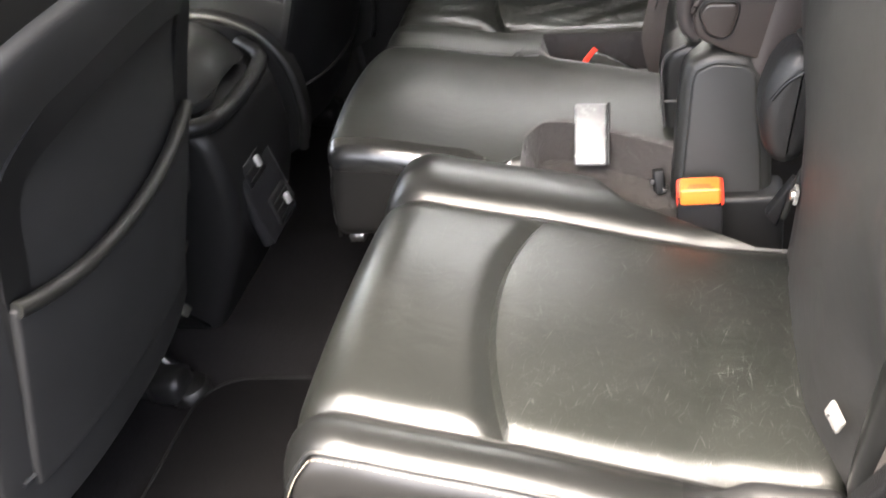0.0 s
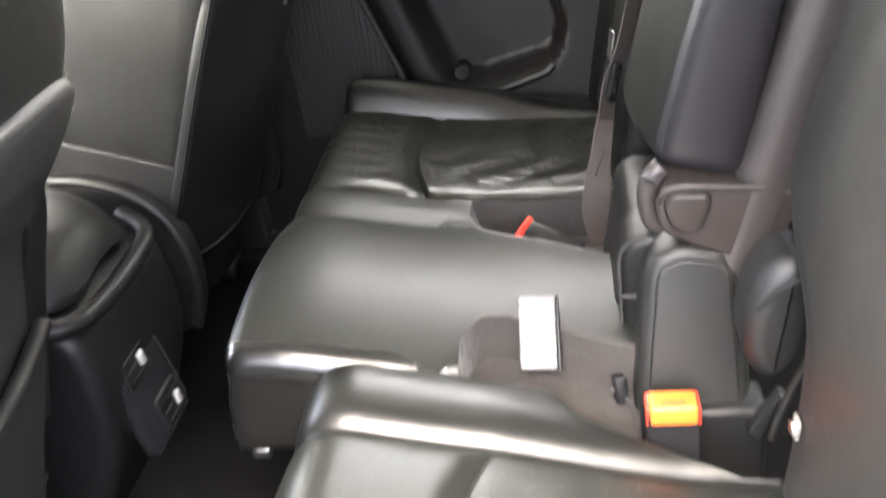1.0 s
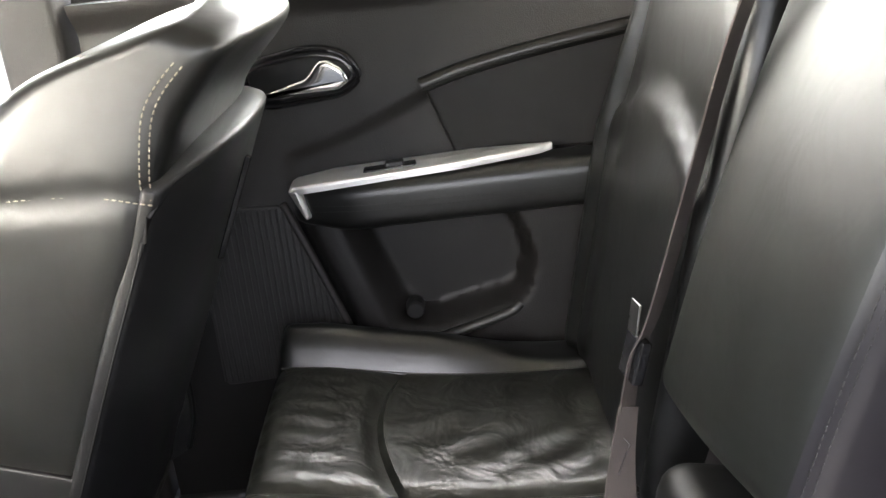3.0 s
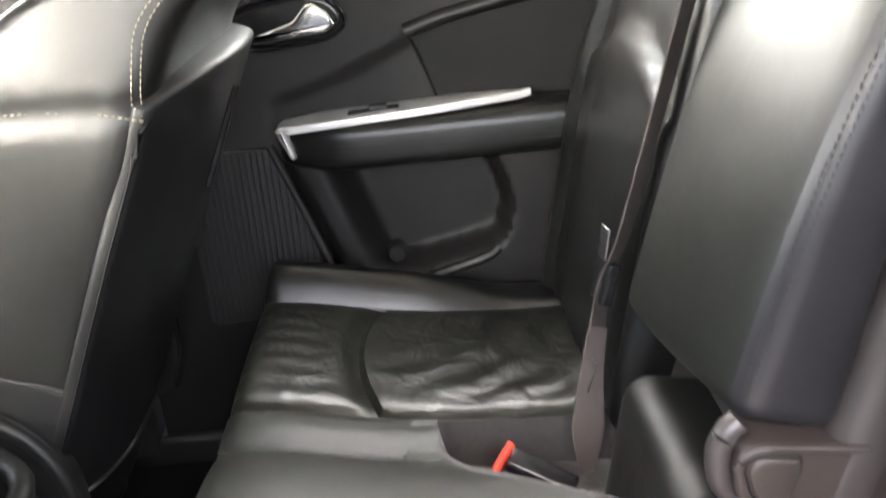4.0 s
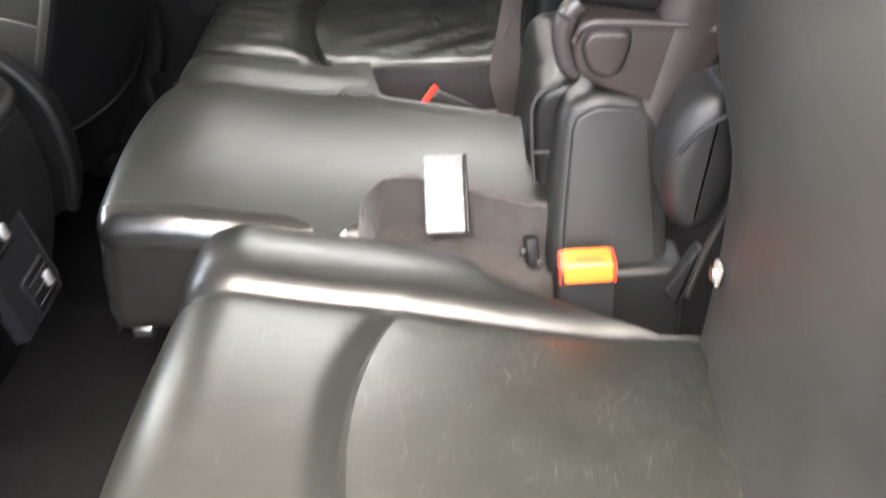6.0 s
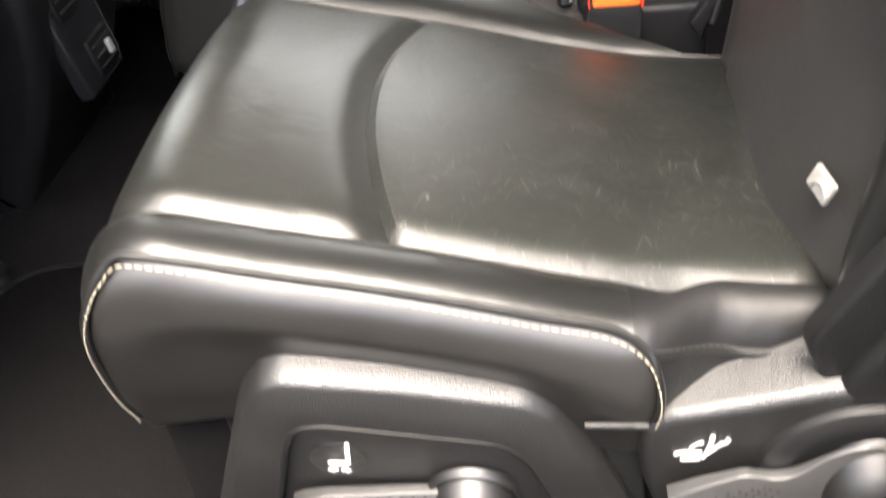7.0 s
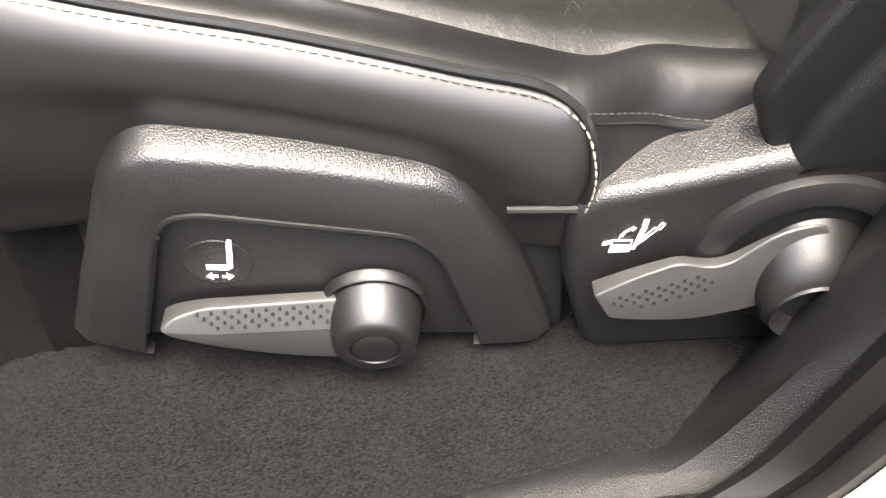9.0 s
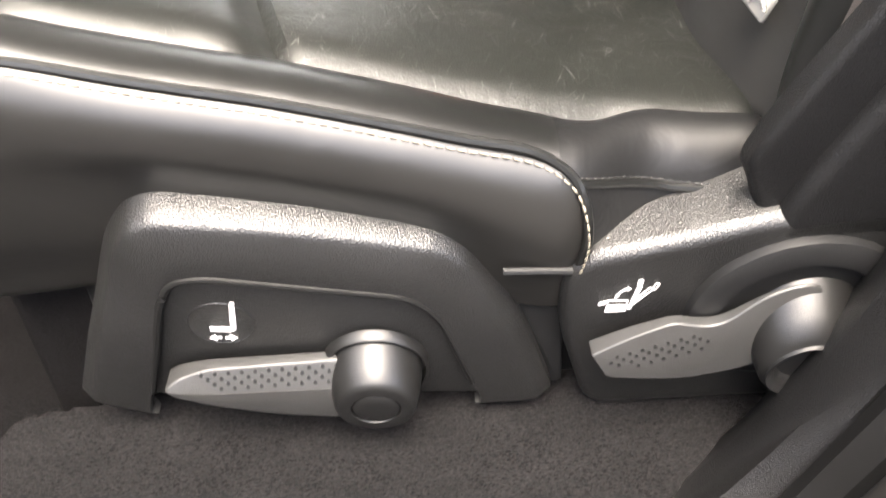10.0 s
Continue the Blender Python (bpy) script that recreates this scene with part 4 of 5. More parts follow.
low = rounded([(0.166, 0.080), (0.138, 0.180), (0.136, 0.236), (0.150, 0.253), (0.196, 0.264), (0.254, 0.282), (0.30, 0.292), (0.385, 0.292), (0.375, 0.085)], [0.02, 0.03, 0.012, 0.015, 0.05, 0.05, 0.03, 0.03, 0.02], 6)


def shelf_up(geo):
    """Lets the top of the cover rise a little towards the seat."""
    p = np.array(geo[0], float)
    p[:, 2] += bump01(p[:, 2], 0.19, 0.235) * 0.22 * (p[:, 1] - 0.43)
    return p, geo[1]


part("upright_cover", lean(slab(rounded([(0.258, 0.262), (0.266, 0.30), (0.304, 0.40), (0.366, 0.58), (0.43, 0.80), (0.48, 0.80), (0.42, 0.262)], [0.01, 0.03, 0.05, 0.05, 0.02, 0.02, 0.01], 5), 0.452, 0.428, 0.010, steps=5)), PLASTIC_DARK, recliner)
part("lower_cover", lean(shelf_up(slab(low, 0.478, 0.428, 0.010, steps=7))), PLASTIC, recliner)
part("lever_shroud", lean(ring_disc((0.291, 0.0, 0.197), [(0.072, 0.432), (0.072, 0.428), (0.070, 0.4225), (0.064, 0.4195), (0.052, 0.4195), (0.050, 0.424)])), PLASTIC_SMOOTH, recliner, "smooth round lever shroud")
rl = part("recline_lever", lean(facets(slab(rounded([(0.156, 0.180), (0.168, 0.159), (0.193, 0.156), (0.225, 0.155), (0.262, 0.164), (0.30, 0.18), (0.30, 0.236), (0.268, 0.229), (0.237, 0.200), (0.208, 0.206), (0.18, 0.194)],
                                        [0.002, 0.004, 0.02, 0.04, 0.03, 0.02, 0.03, 0.03, 0.02, 0.006, 0.04], 6), 0.418, 0.402, 0.0016, steps=3), lambda x: 0.150 + 0 * x, 0.418, False, 0.22)), PLASTIC_SILVER, near_seat, "silver-grey dimpled recline lever")
dots = []
for dx, dz, count in ((0.0, 0.0, 7), (-0.0036, -0.0050, 8), (0.0018, -0.0074, 8), (0.0149, -0.0086, 6)):
    for k in range(count):
        dots.append(ring_disc((0.1735 + k * 0.0081 + dx, 0.4018, 0.1780 + 0.0026 * k + dz), [(0.0015, 0.0005), (0.0014, -0.0002), (0.0004, -0.0003)], seg=8))
for dot in dots:
    part("dimple", lean(facets(dot, lambda x: 0.150 + 0 * x, 0.418, False, 0.22)), HUB, rl)
hub = part("lever_hub", lean(ring_disc((0.297, 0.0, 0.202), [(0.036, 0.424), (0.035, 0.406), (0.032, 0.397), (0.027, 0.394), (0.022, 0.396), (0.020, 0.404)]), 0.8), HUB, near_seat, "round satin grey lever hub")
part("hub_hole", lean(ring_disc((0.297, 0.0, 0.202), [(0.0275, 0.412), (0.0275, 0.3925), (0.024, 0.3935), (0.020, 0.400)]), 0.8), PLASTIC_SMOOTH, hub)


def stroke(points, w=0.0007, closed=False):
    """Thin printed line through points given in steps from the symbol's lower left corner."""
    q = [np.array(((0.1611 + u * 0.00017), (0.2005 + v * 0.00029))) for u, v in points]
    out = []
    for a, b in zip(q, q[1:] + q[:1] if closed else q[1:]):
        n = np.array((a[1] - b[1], b[0] - a[0])) / np.linalg.norm(b - a) * w
        out.append([a - n, b - n, b + n, a + n])
    return out


def solid(points):
    return [[(0.1611 + u * 0.00017, 0.2005 + v * 0.00029) for u, v in points]]


icon(solid([(30, 0), (112, 0), (114, 20), (33, 22)])
     + stroke([(36, 25), (112, 22), (112, 40), (36, 43)], 0.0004, True)
     + stroke([(1, 26), (28, 31), (30, 41), (4, 35)], 0.0004, True)
     + solid([(116, 8), (130, 8), (156, 86), (136, 88)]) + solid([(134, 92), (154, 92), (156, 112), (136, 112)])
     + stroke([(132, 22), (198, 76), (186, 84), (144, 46)], 0.0004, True)
     + stroke([(194, 78), (206, 74), (220, 94), (206, 98)], 0.0004, True)
     + stroke([(66, 58), (76, 70), (90, 78), (104, 82)], 0.0009)
     + solid([(58, 48), (76, 58), (62, 66)]) + solid([(116, 82), (100, 90), (102, 72)]), 0.4279, "recline_symbol", recliner)


# ---- backrests ----
def reclined(x0, z0, degrees):
    """Turns upright pieces about the line (x0, z0) so that their tops lean to the rear."""
    c, s = math.cos(radians(degrees)), math.sin(radians(degrees))

    def turn(p):
        x, z = p[:, 0] - x0, p[:, 2] - z0
        p[:, 0], p[:, 2] = x0 + c * x + s * z, z0 - s * x + c * z
        return p
    return turn


def backrest_shape(turn, x0, y0, y1, z1, seam_y=0.055, belly=0.012, arch_z=None, flare=0.0, wing=0.0, lumbar=0.0, set_back=0.0):
    mid, half = (y0 + y1) / 2, (y1 - y0) / 2

    def f(p):
        front = bump01(x0 + 0.05 - p[:, 0], 0, 0.04)
        q = (p[:, 1] - mid) / half
        z = p[:, 2]
        move = belly * (1 - q ** 2) + wing * bump01(q, 0.55, 0.95) * bump01(0.95 - z, 0.0, 0.25) - 0.010 * gauss(np.abs(p[:, 1] - mid) - (half - seam_y), 0.006)
        if arch_z is not None:
            line_z = arch_z - 0.10 * q ** 2
            move = move - 0.016 * bump01(z - line_z, 0.0, 0.02) * bump01(1 - np.abs(q), 0.0, 0.3)
        p[:, 0] -= front * (move + lumbar * gauss(z - 0.60, 0.14))
        p[:, 0] += set_back * bump01(-q, 0.25, 1.0) * bump01(0.62 - z, 0.0, 0.25)
        p[:, 1] += flare * bump01(z, 0.50, 0.60) * bump01(p[:, 1], mid, y1)
        # shoulders round off at the top
        top = bump01(z, z1 - 0.16, z1)
        p[:, 1] = mid + (p[:, 1] - mid) * (1 - 0.10 * top)
        return turn(p)
    return f


turn_near = reclined(0.25, 0.31, 7)
back = part("backrest", rbox((0.257, 0.462, 0.275), (0.379, 0.885, 0.93), 0.03, 0.016, backrest_shape(turn_near, 0.257, 0.462, 0.885, 0.93, flare=0.105, lumbar=0.022, set_back=0.034)), LEATHER_NEARBACK_LIT, near_seat, "black leather backrest, set nearly upright")
oval = [(0.262 + 0.037 * math.cos(q) + 0.10 * 0.073 * math.sin(q), 0.457 + 0.074 * math.sin(q)) for q in np.linspace(0, 2 * math.pi, 40, endpoint=False)]
part("recline_cover", slab(np.array(oval), 0.985, 0.925, 0.022, steps=7), PLASTIC, near_seat, "oval grained plastic hinge cover")
lip = smooth_path([(0.262, 0.926, 0.560), (0.283, 0.926, 0.525), (0.299, 0.926, 0.498), (0.299, 0.926, 0.470), (0.290, 0.926, 0.425), (0.268, 0.926, 0.360), (0.255, 0.926, 0.31)], 50)
part("cover_lip", tube(lip, 0.004, 8), PLASTIC_GREY, near_seat, "grey lip round the hinge cover")
seam = smooth_path([(0.236, 0.9240, 0.478), (0.254, 0.9240, 0.500), (0.280, 0.9240, 0.515)], 20)
part("cover_seam", tube(seam, 0.0022, 6), PLASTIC_SMOOTH, near_seat)
roll = smooth_path([(0.296, 0.490, 0.305), (0.288, 0.489, 0.335), (0.294, 0.486, 0.42), (0.308, 0.482, 0.55), (0.330, 0.480, 0.80)], 50)
part("back_roll", tube(roll, 0.021, 14), LEATHER, near_seat, "rolled leather edge of the backrest")

# ---- rear bench: middle and far places ----
SHIFT = -0.135
bench = thing("bench_seat", (0.0, 1.4, 0.07), "black leather two-place rear bench with folded centre armrest", "car seat", "rear seats")


def rim_near(x):
    """The cushion's edge along the belt pocket beside the middle place."""
    return 1.078 - 0.40 * np.clip(x + 0.02, 0, 1) - 9.0 * np.clip(-0.052 - x, 0, 1) ** 1.5


def rim_far(x):
    return 1.312 - 0.60 * np.clip(x + 0.06, 0, 1) + 9.0 * np.clip(-0.058 - x, 0, 1) ** 1.5


def in_pockets(raw):
    """Where the straight grid lies inside either pocket."""
    x, y = raw[:, 0], raw[:, 1]
    return (x > -0.0745) & (y < 1.0695), (x > -0.0795) & (y > 1.2805) & (y < 1.4015)


BENCHX = [-0.40, -0.34, -0.28, -0.22, -0.16, -0.08, 0.0, 0.08, 0.16]
BENCHZ = [0.404, 0.403, 0.397, 0.385, 0.373, 0.363, 0.358, 0.355, 0.354]


def bench_crest(x):
    x = np.asarray(x, float)
    return sum(np.interp(x + o, BENCHX, BENCHZ) for o in (-0.02, -0.01, 0, 0.01, 0.02)) / 5


def bench_top(x, y):
    q = np.clip((y - 1.589) / 0.161, -1, 1)
    u = x - (SHIFT - 0.03 + bow(y, 1.589, 0.161))
    valley = np.where(u < 0, 0.011 * gauss(u, 0.018), 0.011 * gauss(u, 0.005)) * bump01(1 - np.abs(q), 0.0, 0.08)
    # slack leather lies in slanting folds
    fold = np.sin(95 * (x * 0.75 - y * 0.5) + 2.2 * np.sin(23 * y + 9 * x)) * bump01(u, 0.02, 0.10) + 0.5 * np.sin(150 * (x * 0.4 - y) + 3 * np.sin(31 * x)) * bump01(-u, 0.02, 0.08)
    far = bench_crest(x) + 0.006 * (1 - q ** 2) - valley + 0.0016 * fold * bump01(1 - np.abs(q), 0.05, 0.4)
    flat = bench_crest(x) + 0.030 * (1 - np.clip((y - 1.16) / 0.19, -1, 1) ** 2) - 0.005
    z = np.where(y > 1.406, far, flat)
    d = y - 1.75
    z = z + np.where(d > 0, 0.042 * np.sin(np.pi * np.clip(d / 0.10, 0, 1)) * bump01(0.09 - x, 0, 0.24) * bump01(x, -0.41, -0.36), 0)
    d = 1.428 - y
    z = z + np.where((d > 0) & (d < 0.088), 0.008 * np.sin(np.pi * np.clip(d / 0.088, 0, 1)), 0)
    for e in (1.428, 1.75):
        z = z - 0.004 * gauss(y - e, 0.004) - 0.006 * gauss(y - e, 0.013)
    z = z - 0.003 * gauss(y - 1.335, 0.010) * bump01(-x, 0.09, 0.13)
    return z


def bench_cushion(p):
    lo, hi = 0.245, 0.40
    near, far = in_pockets(p)
    raw_y = p[:, 1].copy()
    behind = bump01(p[:, 0], -0.16, -0.08)
    p[:, 1] += behind * ((rim_near(p[:, 0]) - 1.07) * gauss(raw_y - 1.07, 0.045) + (rim_far(p[:, 0]) - 1.28) * gauss(raw_y - 1.28, 0.045))
    p[:, 0] = seam_warp(p[:, 0], p[:, 1], SHIFT - 0.03, 1.589, 0.161)
    top = bench_top(p[:, 0], p[:, 1]) - 0.055 * near - 0.062 * far
    z = p[:, 2]
    p[:, 2] = np.where(z > 0.32, top - (hi - z), lo + (z - lo) / 0.075 * (np.minimum(top - 0.08, 0.32) - lo))
    p[:, 0] += 0.018 * bump01(-p[:, 0], 0.2, 0.36) * bump01(p[:, 2], 0.26, 0.39)
    return p


def bench_split(m):
    x, y, z = m[:, 0], m[:, 1], m[:, 2]
    inner = (y > 1.428) & (y < 1.75) & (z > 0.33)
    a = (x > -0.083) & (y < 1.0785) & (z > 0.3)
    b = (x > -0.088) & (y > 1.272) & (y < 1.4095) & (z > 0.34)
    return list(np.where(a, "pocket_lining_a", np.where(b, "pocket_lining_b", np.where(inner & (x > SHIFT - 0.03), "seat_panel", np.where(inner, "thigh_panel", np.where(z < 0.36, "front_panel", np.where(y > 1.6, "bolster", np.where((y < 1.014) & (x < -0.09), "edge_roll", "cushion"))))))))


geo = rbox((-0.380, 0.990, 0.245), (0.15, 1.852, 0.40), 0.026, 0.009, bench_cushion, bench_split, ((-0.074, -0.079, SHIFT - 0.03), (1.07, 1.28, 1.401, 1.428, 1.75), ()))
looks = {"seat_panel": (LEATHER_CREASED, "creased black leather seat panel"), "thigh_panel": (LEATHER_CREASED, ""), "cushion": (LEATHER_SOFT, ""), "bolster": (LEATHER, ""), "edge_roll": (LEATHER_POLISHED, ""), "front_panel": (LEATHER_SIDE, ""), "pocket_lining_a": (LINING, "brown cloth lining of the belt pocket"), "pocket_lining_b": (LINING, "brown cloth lining of the belt pocket")}
for key, g in geo.items():
    part(key.split("_lining")[0] + "_lining" if "lining" in key else key, g, looks[key][0], bench, looks[key][1])
for yy in (1.428, 1.75):
    part("piping", tube(on_top(bench_top, [(x, yy) for x in np.linspace(-0.355, 0.12, 90)], 0.001), 0.0026, 8), LEATHER, bench)
part("piping", tube(on_top(bench_top, [(x, 1.335) for x in np.linspace(-0.355, -0.092, 56)], 0.0008), 0.002, 8), LEATHER, bench)
corner = smooth_path([(-0.371, 0.998, 0.25), (-0.365, 0.997, 0.325), (-0.353, 0.998, 0.366), (-0.342, 0.9995, 0.386), (-0.30, 0.9975, 0.389), (-0.25, 0.9975, 0.381), (-0.2, 0.9975, 0.3700), (-0.13, 0.9975, 0.358)], 120)
part("piping", tube(corner, 0.0026, 8), LEATHER, bench)
part("seat_base", rbox((-0.30, 1.02, 0.068), (0.13, 1.82, 0.26), 0.02, 0.1), PLASTIC_SMOOTH, bench, "black seat frame under the bench")
part("front_latch", rbox((-0.36, 1.0, 0.235), (-0.335, 1.05, 0.25), 0.004, 0.03), STEEL, bench)

turn_far = reclined(0.135, 0.36, 10)
part("backrest", rbox((0.128, 1.375, 0.33), (0.25, 1.85, 1.02), 0.035, 0.018, backrest_shape(turn_far, 0.128, 1.375, 1.85, 1.02, 0.05, 0.010, 0.80, wing=0.03)), LEATHER, bench, "black leather backrest with an arched seam")
# lower middle backrest, behind and below the armrest
turn_mid = reclined(0.150, 0.582, 15)
part("middle_back", rbox((0.236, 1.022, 0.40), (0.296, 1.40, 1.0), 0.024, 0.03, turn_mid), LEATHER_TAUPE, bench, "taupe leather edge of the middle backrest")
part("lower_back", rbox((0.094, 1.075, 0.25), (0.22, 1.32, 0.487), 0.035, 0.02, reclined(0.09, 0.30, 9)), LEATHER_BACK, bench)


def armrest_bulge(p):
    front = bump01(0.20 - p[:, 0], 0, 0.05)
    q = (p[:, 1] - 1.205) / 0.16
    h = np.clip((p[:, 2] - 0.58) / 0.42, 0, 1)
    p[:, 2] -= 0.055 * np.clip((p[:, 1] - 1.06) / 0.31, 0, 1) * (1 - h)
    p[:, 0] += 0.02 * h ** 2 - 0.045 * h * bump01(p[:, 0], 0.15, 0.235)
    p[:, 0] -= front * (0.010 * (1 - q ** 2) + 0.004 * np.sin(np.pi * np.clip((p[:, 2] - 0.58) / 0.42, 0, 1)))
    return turn_mid(p)


def arm_split(m):
    return list(np.where((m[:, 1] < 1.054), "side_cover", "pad"))


arm = rbox((0.148, 1.036, 0.582), (0.248, 1.372, 1.0), 0.026, 0.016, armrest_bulge, arm_split)
rest = part("armrest", arm["pad"], LEATHER_SOFT, bench, "black leather folded centre armrest")
part("side_cover", arm["side_cover"], LEATHER_ARM, rest, "dark violet-grey leather armrest side")
seam_pts = turn_mid(np.array([(0.1515 + 0.02 * ((z - 0.58) / 0.42) ** 2 - 0.004 * math.sin(math.pi * max(0, min(1, (z - 0.58) / 0.42))), 1.0435, z) for z in np.linspace(0.60, 0.985, 60)]))
part("stitching", stitches(seam_pts + np.array([0.002, -0.001, 0]), 0.005, 0.0025, 0.0008), THREAD_DARK, rest, "grey double stitching")
part("stitching", stitches(seam_pts + np.array([0.008, -0.0045, 0]), 0.005, 0.0025, 0.0008), THREAD_DARK, rest)
cap = rounded([(0.151, 0.544), (0.158, 0.568), (0.175, 0.571), (0.262, 0.560), (0.299, 0.548), (0.268, 0.462), (0.184, 0.497), (0.155, 0.515)], [0.015, 0.010, 0.006, 0.004, 0.006, 0.008, 0.02, 0.015], 6)
pivot = part("pivot_cover", slab(cap, 1.075, 1.024, 0.005), PLASTIC_BROWN, bench, "brown-grey plastic armrest pivot cover")
part("pivot_button", slab(rounded([(0.160, 0.548), (0.168, 0.560), (0.203, 0.557), (0.204, 0.545), (0.196, 0.519), (0.186, 0.512), (0.168, 0.520)], 0.009), 1.028, 1.0185, 0.0035), PLASTIC_BROWN, pivot)
part("button_groove", tube([(x, 1.0238, z) for x, z in inset(rounded([(0.160, 0.548), (0.168, 0.560), (0.203, 0.557), (0.204, 0.545), (0.196, 0.519), (0.186, 0.512), (0.168, 0.520)], 0.009), -0.0022)], 0.0011, 6, closed=True), PLASTIC_SMOOTH, pivot)
part("pivot_strip", tube(smooth_path([(0.152, 1.024, 0.549), (0.158, 1.022, 0.562), (0.170, 1.021, 0.569), (0.20, 1.021, 0.567), (0.259, 1.021, 0.560)], 30), 0.0035, 8), PLASTIC_BROWN, pivot)
part("pivot_lip", tube(smooth_path([(0.158, 1.045, 0.510), (0.147, 1.044, 0.523), (0.143, 1.043, 0.552), (0.149, 1.043, 0.572), (0.160, 1.044, 0.582)], 30), 0.011, 10), LEATHER_TAUPE, pivot, "soft taupe edge round the pivot")

# hinge shield between the two seats; its face comes forward towards its foot
def forward(geo):
    p = np.array(geo[0], float)
    p[:, 1] -= 0.27 * np.clip(0.47 - p[:, 2], 0, 1)
    return p, geo[1]


shield = [(0.118, 0.30), (0.122, 0.345), (0.136, 0.463), (0.144, 0.481), (0.175, 0.496), (0.223, 0.487), (0.240, 0.466), (0.247, 0.345), (0.246, 0.30)]
sh = part("hinge_shield", forward(slab(rounded(shield, [0.01, 0.03, 0.02, 0.015, 0.03, 0.02, 0.02, 0.03, 0.01], 6), 1.10, 1.022, 0.018, steps=6)), PLASTIC_GREY, bench, "grey grained plastic hinge shield")
face = inset(rounded([(0.118, 0.262), (0.122, 0.345), (0.136, 0.463), (0.144, 0.481), (0.175, 0.496), (0.223, 0.487), (0.240, 0.466), (0.247, 0.345), (0.246, 0.262)], [0.01, 0.03, 0.02, 0.015, 0.03, 0.02, 0.02, 0.03, 0.01], 6), 0.0135)
part("shield_face", forward(slab(face, 1.04, 1.0185, 0.004, steps=4)), PLASTIC_GREY, sh, "flat grained face with a rounded border")
wing = rounded([(0.118, 0.30), (0.111, 0.41), (0.111, 0.46), (0.120, 0.482), (0.142, 0.492), (0.225, 0.486), (0.245, 0.30)], [0.01, 0.03, 0.03, 0.02, 0.03, 0.02, 0.01], 6)
part("hinge_wing", slab(wing, 1.12, 1.058, 0.014, steps=5), LEATHER_BACK, bench, "leather-covered wing beside the shield")
part("wing_piping", tube(smooth_path([(0.1135, 1.064, 0.33), (0.1115, 1.062, 0.41), (0.1125, 1.061, 0.462), (0.122, 1.060, 0.481), (0.143, 1.059, 0.491)], 40), 0.0022, 6), THREAD_DARK, bench)
part("gap_cover", rbox((0.125, 0.962, 0.068), (0.262, 1.02, 0.318), 0.010, 0.04), PLASTIC_SMOOTH, bench)
clip = part("pocket_clip", moved(rbox((-0.007, -0.010, -0.016), (0.007, 0.010, 0.016), 0.003, 0.02), pose(0.104, 1.004, 0.322, -20, 0, 12)), PLASTIC_SMOOTH, bench, "small black clip beside the belt pocket")
part("clip_pin", moved(rbox((-0.012, -0.003, -0.004), (-0.006, 0.003, 0.004), 0.0015, 0.02), pose(0.104, 1.000, 0.325, -20, 0, 12)), PLASTIC_SILVER, clip, "pale clip pin")
part("clip_pin", moved(rbox((0.002, -0.012, -0.012), (0.008, -0.008, -0.006), 0.0015, 0.02), pose(0.104, 1.000, 0.322, -20, 0, 12)), PLASTIC_SILVER, clip, "pale clip pin")
part("gap_fin", slab(rounded([(0.236, 0.30), (0.268, 0.352), (0.276, 0.346), (0.25, 0.28)], 0.003), 0.962, 0.946, 0.003), PLASTIC_SMOOTH, bench)
part("wing_seam", tube([(0.113, 1.0575, 0.413), (0.138, 1.0575, 0.412)], 0.0020, 6), THREAD_DARK, bench)

# ---- belts and buckles ----
buckle = thing("belt_buckle", (0.153, 0.925, 0.33), "black seat belt buckle with a bright orange release button", "belt buckle", "belt buckles")
part("buckle_body", rbox((0.127, 0.925, 0.270), (0.184, 0.958, 0.352), 0.006, 0.03), GLOSS, buckle)
part("button_frame", rbox((0.127, 0.926, 0.330), (0.185, 0.958, 0.355), 0.004, 0.03), RED, buckle, "red button surround")
part("release_button", rbox((0.131, 0.923, 0.335), (0.181, 0.954, 0.359), 0.004, 0.03), ORANGE, buckle, "bright orange release button")
part("button_marks", join(box_geo((0.140, 0.9265, 0.3588), (0.172, 0.9285, 0.3594)), box_geo((0.143, 0.931, 0.3588), (0.169, 0.9345, 0.3594))), RED, buckle, "row of dark moulded marks", smooth=False)
small = thing("belt_buckle", (0.0, 1.395, 0.30), "black seat belt buckle with red release edge in a pocket", "belt buckle", "belt buckles")
tongue = moved(rbox((-0.035, -0.014, -0.012), (0.055, 0.014, 0.012), 0.006, 0.03), pose(0.022, 1.345, 0.328, 20, 20, -22))
part("buckle_body", tongue, GLOSS, small)
part("release_button", tube(smooth_path([(-0.031, 1.343, 0.322), (-0.018, 1.356, 0.338), (-0.002, 1.370, 0.352)], 12), 0.0052, 8), RED, small, "red release button")
stalk = thing("belt_stalk", (0.0, 1.05, 0.32), "flat glossy black belt stalk standing out of a cloth pocket", "belt stalk", "belt buckles")
stalk_body = part("stalk_body", moved(rbox((-0.022, -0.004, -0.045), (0.022, 0.004, 0.043), 0.0038, 0.02), pose(0.013, 1.054, 0.372, -44, 5, 4)), STALK_GLARE, stalk, "flat plastic stalk, pale from glare put in its colour")
part("stalk_edge", moved(rbox((0.0222, -0.006, -0.045), (0.026, 0.004, 0.043), 0.0015, 0.03), pose(0.013, 1.054, 0.372, -44, 5, 4)), PLASTIC_SMOOTH, stalk)

belt = thing("seat_belt", (0.12, 1.42, 0.36), "taupe webbing seat belt hanging over the backrest", "seat belt", "seat belts")
